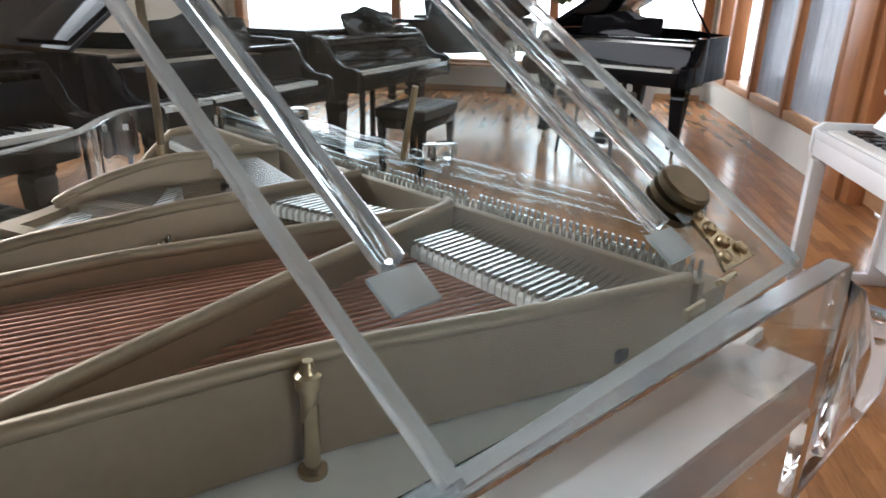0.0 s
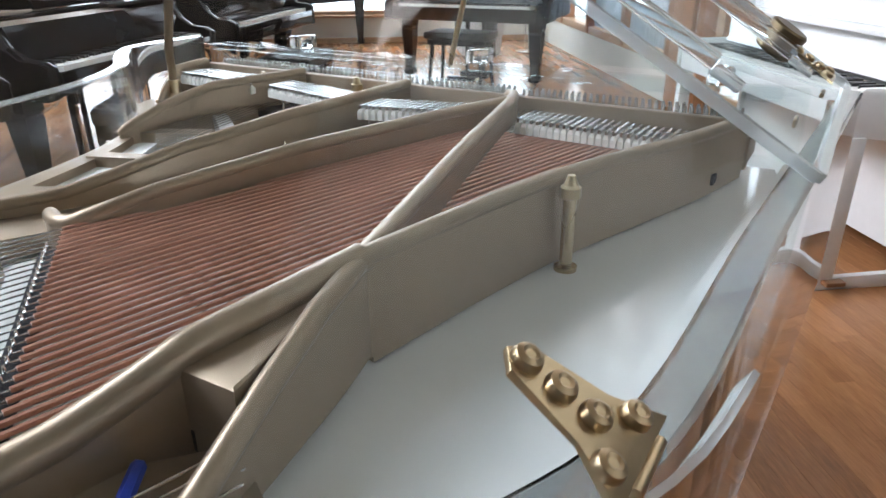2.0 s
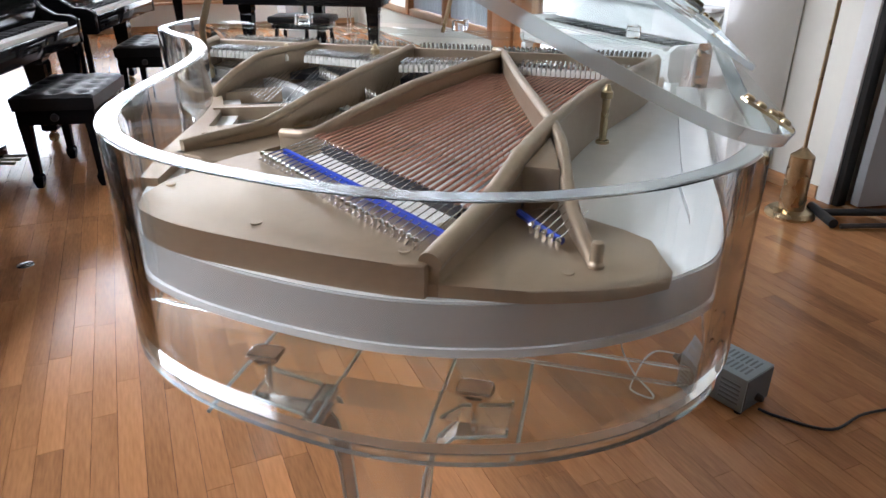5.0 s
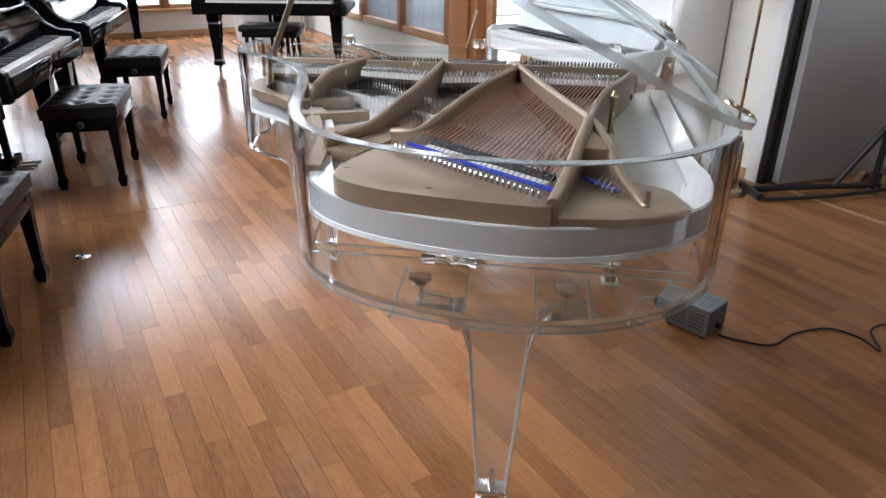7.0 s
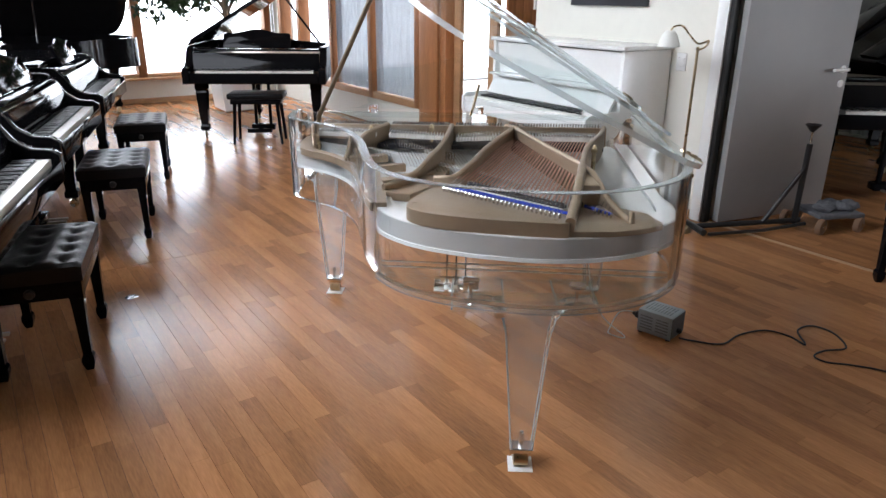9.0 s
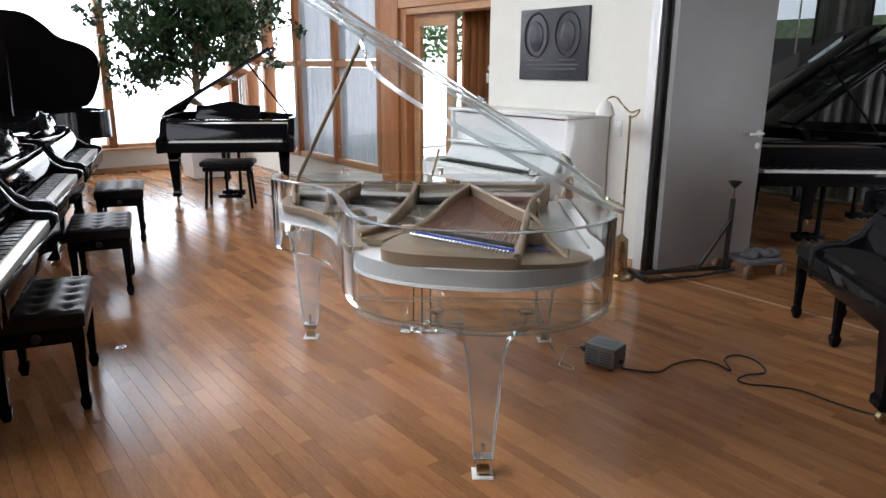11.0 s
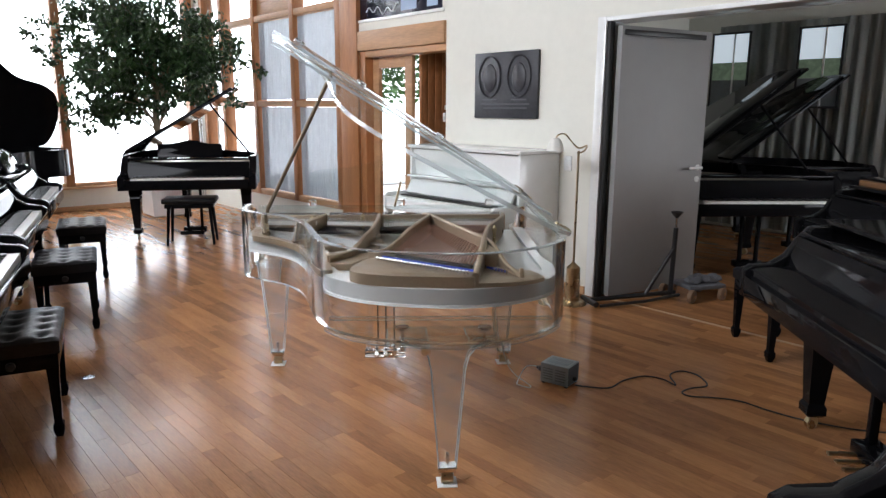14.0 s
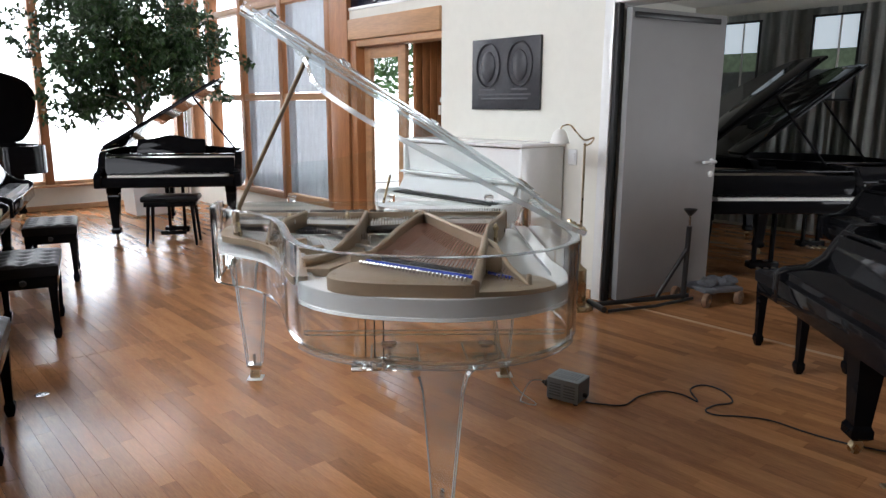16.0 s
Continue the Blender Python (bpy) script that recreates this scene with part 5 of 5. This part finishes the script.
for tpos, spread in tips:
    for k in range(38):
        c = tpos + Vector((rng.gauss(0, spread), rng.gauss(0, spread), rng.gauss(0, spread * 0.6)))
        ax = Vector((rng.gauss(0, 0.8), rng.gauss(0, 0.8), rng.gauss(-0.8, 0.5))).normalized()
        sd = ax.cross(Vector((rng.gauss(0, 1), rng.gauss(0, 1), rng.gauss(0, 1)))).normalized()
        ln, wd = rng.uniform(0.06, 0.10), rng.uniform(0.019, 0.028)
        nn = ax.cross(sd) * 0.006
        b = len(leaf_v)
        leaf_v += [tuple(c), tuple(c + ax * ln * 0.45 + sd * wd + nn), tuple(c + ax * ln), tuple(c + ax * ln * 0.45 - sd * wd + nn), tuple(c + ax * ln * 0.5)]
        leaf_f += [(b, b + 1, b + 4), (b + 1, b + 2, b + 4), (b + 2, b + 3, b + 4), (b + 3, b, b + 4)]
me = bpy.data.meshes.new("foliage")
me.from_pydata(leaf_v, [], leaf_f)
me.materials.append(LEAF)
fol = new("foliage", me)
fol.parent = fig
tagged(fol, "small glossy dark green leaves", kind="stuff")

# tall floor lamp by the window
tl = thing("floor_lamp", pose(1.55, 8.35, 0), "tall slim chrome uplighter by the windows", "lamp")
part("base", lathe(B(), [(0.13, 0), (0.13, 0.02), (0.02, 0.03)], sides=20), CHROME, tl)
for dx in (-0.02, 0.02):
    part("pole", tube(B(), [(dx, 0, 0.02), (dx, 0, 1.78)], 0.008, 8), CHROME, tl)
part("bowl", lathe(B(), [(0.02, 1.76), (0.10, 1.80), (0.14, 1.85), (0.13, 1.85), (0.05, 1.80)], sides=20), mat("amber_glass", (0.45, 0.3, 0.16), 0.3, 0, 20, 0.1), tl, "shallow amber bowl")

# ---- dim room: curtains, narrow glowing panels, ceiling vent ----
for y0 in (2.9, 1.6, 0.3, -1.0):
    curtain(pose(6.32, y0, 0.05, 0, 0, -90), 1.25, 2.55, 9, 0.035, CURTAIN_D, "heavy grey curtain in the dim room")
# bright view is glowing colour on flat panes; solid wall stands behind
daylight = mat("bright_view_glow", (0.62, 0.70, 0.74), 1.0, emit=0.75)
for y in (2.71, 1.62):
    nw = thing("glow_panel", pose(6.27, y, 2.04), "tall narrow framed panel on the grey curtains, bright view put in as glowing panes", "window", "narrow windows")
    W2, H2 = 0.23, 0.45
    part("sky_pane", box(B(), -0.006, 0.0, -W2, W2, 0.10, H2), daylight, nw, "pale glowing pane", smooth=False)
    part("garden_pane", box(B(), -0.006, 0.0, -W2, W2, -0.12, 0.099), GLOW_GREEN, nw, "dim glowing green pane", smooth=False)
    part("lower_pane", box(B(), -0.006, 0.0, -W2, W2, -H2, -0.121), mat("dark_view_grey", (0.16, 0.18, 0.19), 0.6, 0, 20, 0.2), nw, smooth=False)
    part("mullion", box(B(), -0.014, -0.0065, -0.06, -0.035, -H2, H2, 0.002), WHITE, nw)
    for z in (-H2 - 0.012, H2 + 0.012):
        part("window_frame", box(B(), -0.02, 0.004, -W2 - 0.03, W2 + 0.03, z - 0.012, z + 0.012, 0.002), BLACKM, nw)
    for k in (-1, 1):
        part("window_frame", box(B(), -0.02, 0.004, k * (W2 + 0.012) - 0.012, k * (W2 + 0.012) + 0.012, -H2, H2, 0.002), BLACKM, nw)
vt = thing("ceiling_vent", pose(4.3, -0.3, 2.748), "dark square ceiling vent frame", "vent")
for s in (-1, 1):
    part("vent_frame", box(B(), -0.3, 0.3, s * 0.28 - 0.02, s * 0.28 + 0.02, -0.03, 0, 0.004), BLACKM, vt)
    part("vent_frame", box(B(), s * 0.28 - 0.02, s * 0.28 + 0.02, -0.26, 0.26, -0.03, 0, 0.004), BLACKM, vt)
w4 = thing("window_4", Matrix(), "white window of the dim room", "window", kind="structure")
for x in (3.93, 4.9, 5.87):
    part("window_frame", box(B(), x - 0.03, x + 0.03, -3.76, -3.66, 0.9, 2.3, 0.004), WHITE, w4)
part("window_sill", box(B(), 3.85, 5.95, -3.6, -3.45, 0.87, 0.9, 0.004), WHITE, w4)

fs = thing("floor_socket", pose(-1.63, 2.41, 0), "small round steel floor socket set in the parquet", "socket")
part("cover", lathe(B(), [(0.034, 0.0005), (0.034, 0.002), (0.030, 0.003)], sides=24), CHROME, fs)
part("inner_cap", lathe(B(), [(0.020, 0.0031), (0.020, 0.0045), (0.017, 0.005)], sides=20), STEEL, fs)

solid("threshold", box(B(), WX + 0.02, WX + 0.06, -3.6, 1.56, 0.0005, 0.004, 0.0015), PINE_L, "flush timber threshold in the wide opening", "threshold", kind="structure")

# ---- parquet ----
floor_ob = solid("floor", box(B(), -4.6, 6.6, -6.2, NY + 0.22, -0.16, -0.006), GROUT, "oiled red-brown strip parquet", "floor", kind="structure", smooth=False)
rng = random.Random(11)
PW = 0.066
GAP = 0.0006
SEAM = 2.88      # straight joint across the strips
plank_meshes = {}


def plank_mesh(length):
    key = round(length, 2)
    if key not in plank_meshes:
        bm = B()
        x0, x1, y0, y1 = GAP, PW - GAP, GAP, key - GAP
        lo = [bm.verts.new(p) for p in ((x0, y0, -0.012), (x1, y0, -0.012), (x1, y1, -0.012), (x0, y1, -0.012))]
        hi = [bm.verts.new(p) for p in ((x0, y0, 0), (x1, y0, 0), (x1, y1, 0), (x0, y1, 0))]
        for i in range(4):
            bm.faces.new((lo[i], lo[(i + 1) % 4], hi[(i + 1) % 4], hi[i]))
        bm.faces.new(hi)
        plank_meshes[key] = mesh_of("plank", bm, PARQUET)
    return plank_meshes[key]


pv, pf = [], []
count = 0
x = -4.4
while x < 6.35:
    y = -5.8 + rng.uniform(-0.5, 0)
    while y < NY - 0.02:
        ln = rng.choice((0.42, 0.48, 0.54, 0.60, 0.72))
        end = min(y + ln, NY - 0.002)
        if y < SEAM < end:
            end = SEAM
        elif y == SEAM:
            y += 0.003
        if end - y > 0.05 and y > -5.9:
            near = -1.75 < x < -0.3 and -0.75 < y < 1.25
            if near and count < 300 and end - y == ln:
                o = new("plank", plank_mesh(ln))
                o.parent = floor_ob
                o.location = (x, y, 0)
                count += 1
            else:
                b = len(pv)
                x0, x1, y0, y1 = x + GAP, x + PW - GAP, y + GAP, end - GAP
                pv += [(x0, y0, -0.006), (x1, y0, -0.006), (x1, y1, -0.006), (x0, y1, -0.006), (x0, y0, 0), (x1, y0, 0), (x1, y1, 0), (x0, y1, 0)]
                pf += [(b + i, b + (i + 1) % 4, b + 4 + (i + 1) % 4, b + 4 + i) for i in range(4)] + [(b + 4, b + 5, b + 6, b + 7)]
        y = end
    x += PW
me = bpy.data.meshes.new("planks")
me.from_pydata(pv, [], pf)
me.materials.append(PARQUET)
rest = new("planks", me)
rest.parent = floor_ob
tagged(rest, "strip parquet of the further floor", kind="stuff")
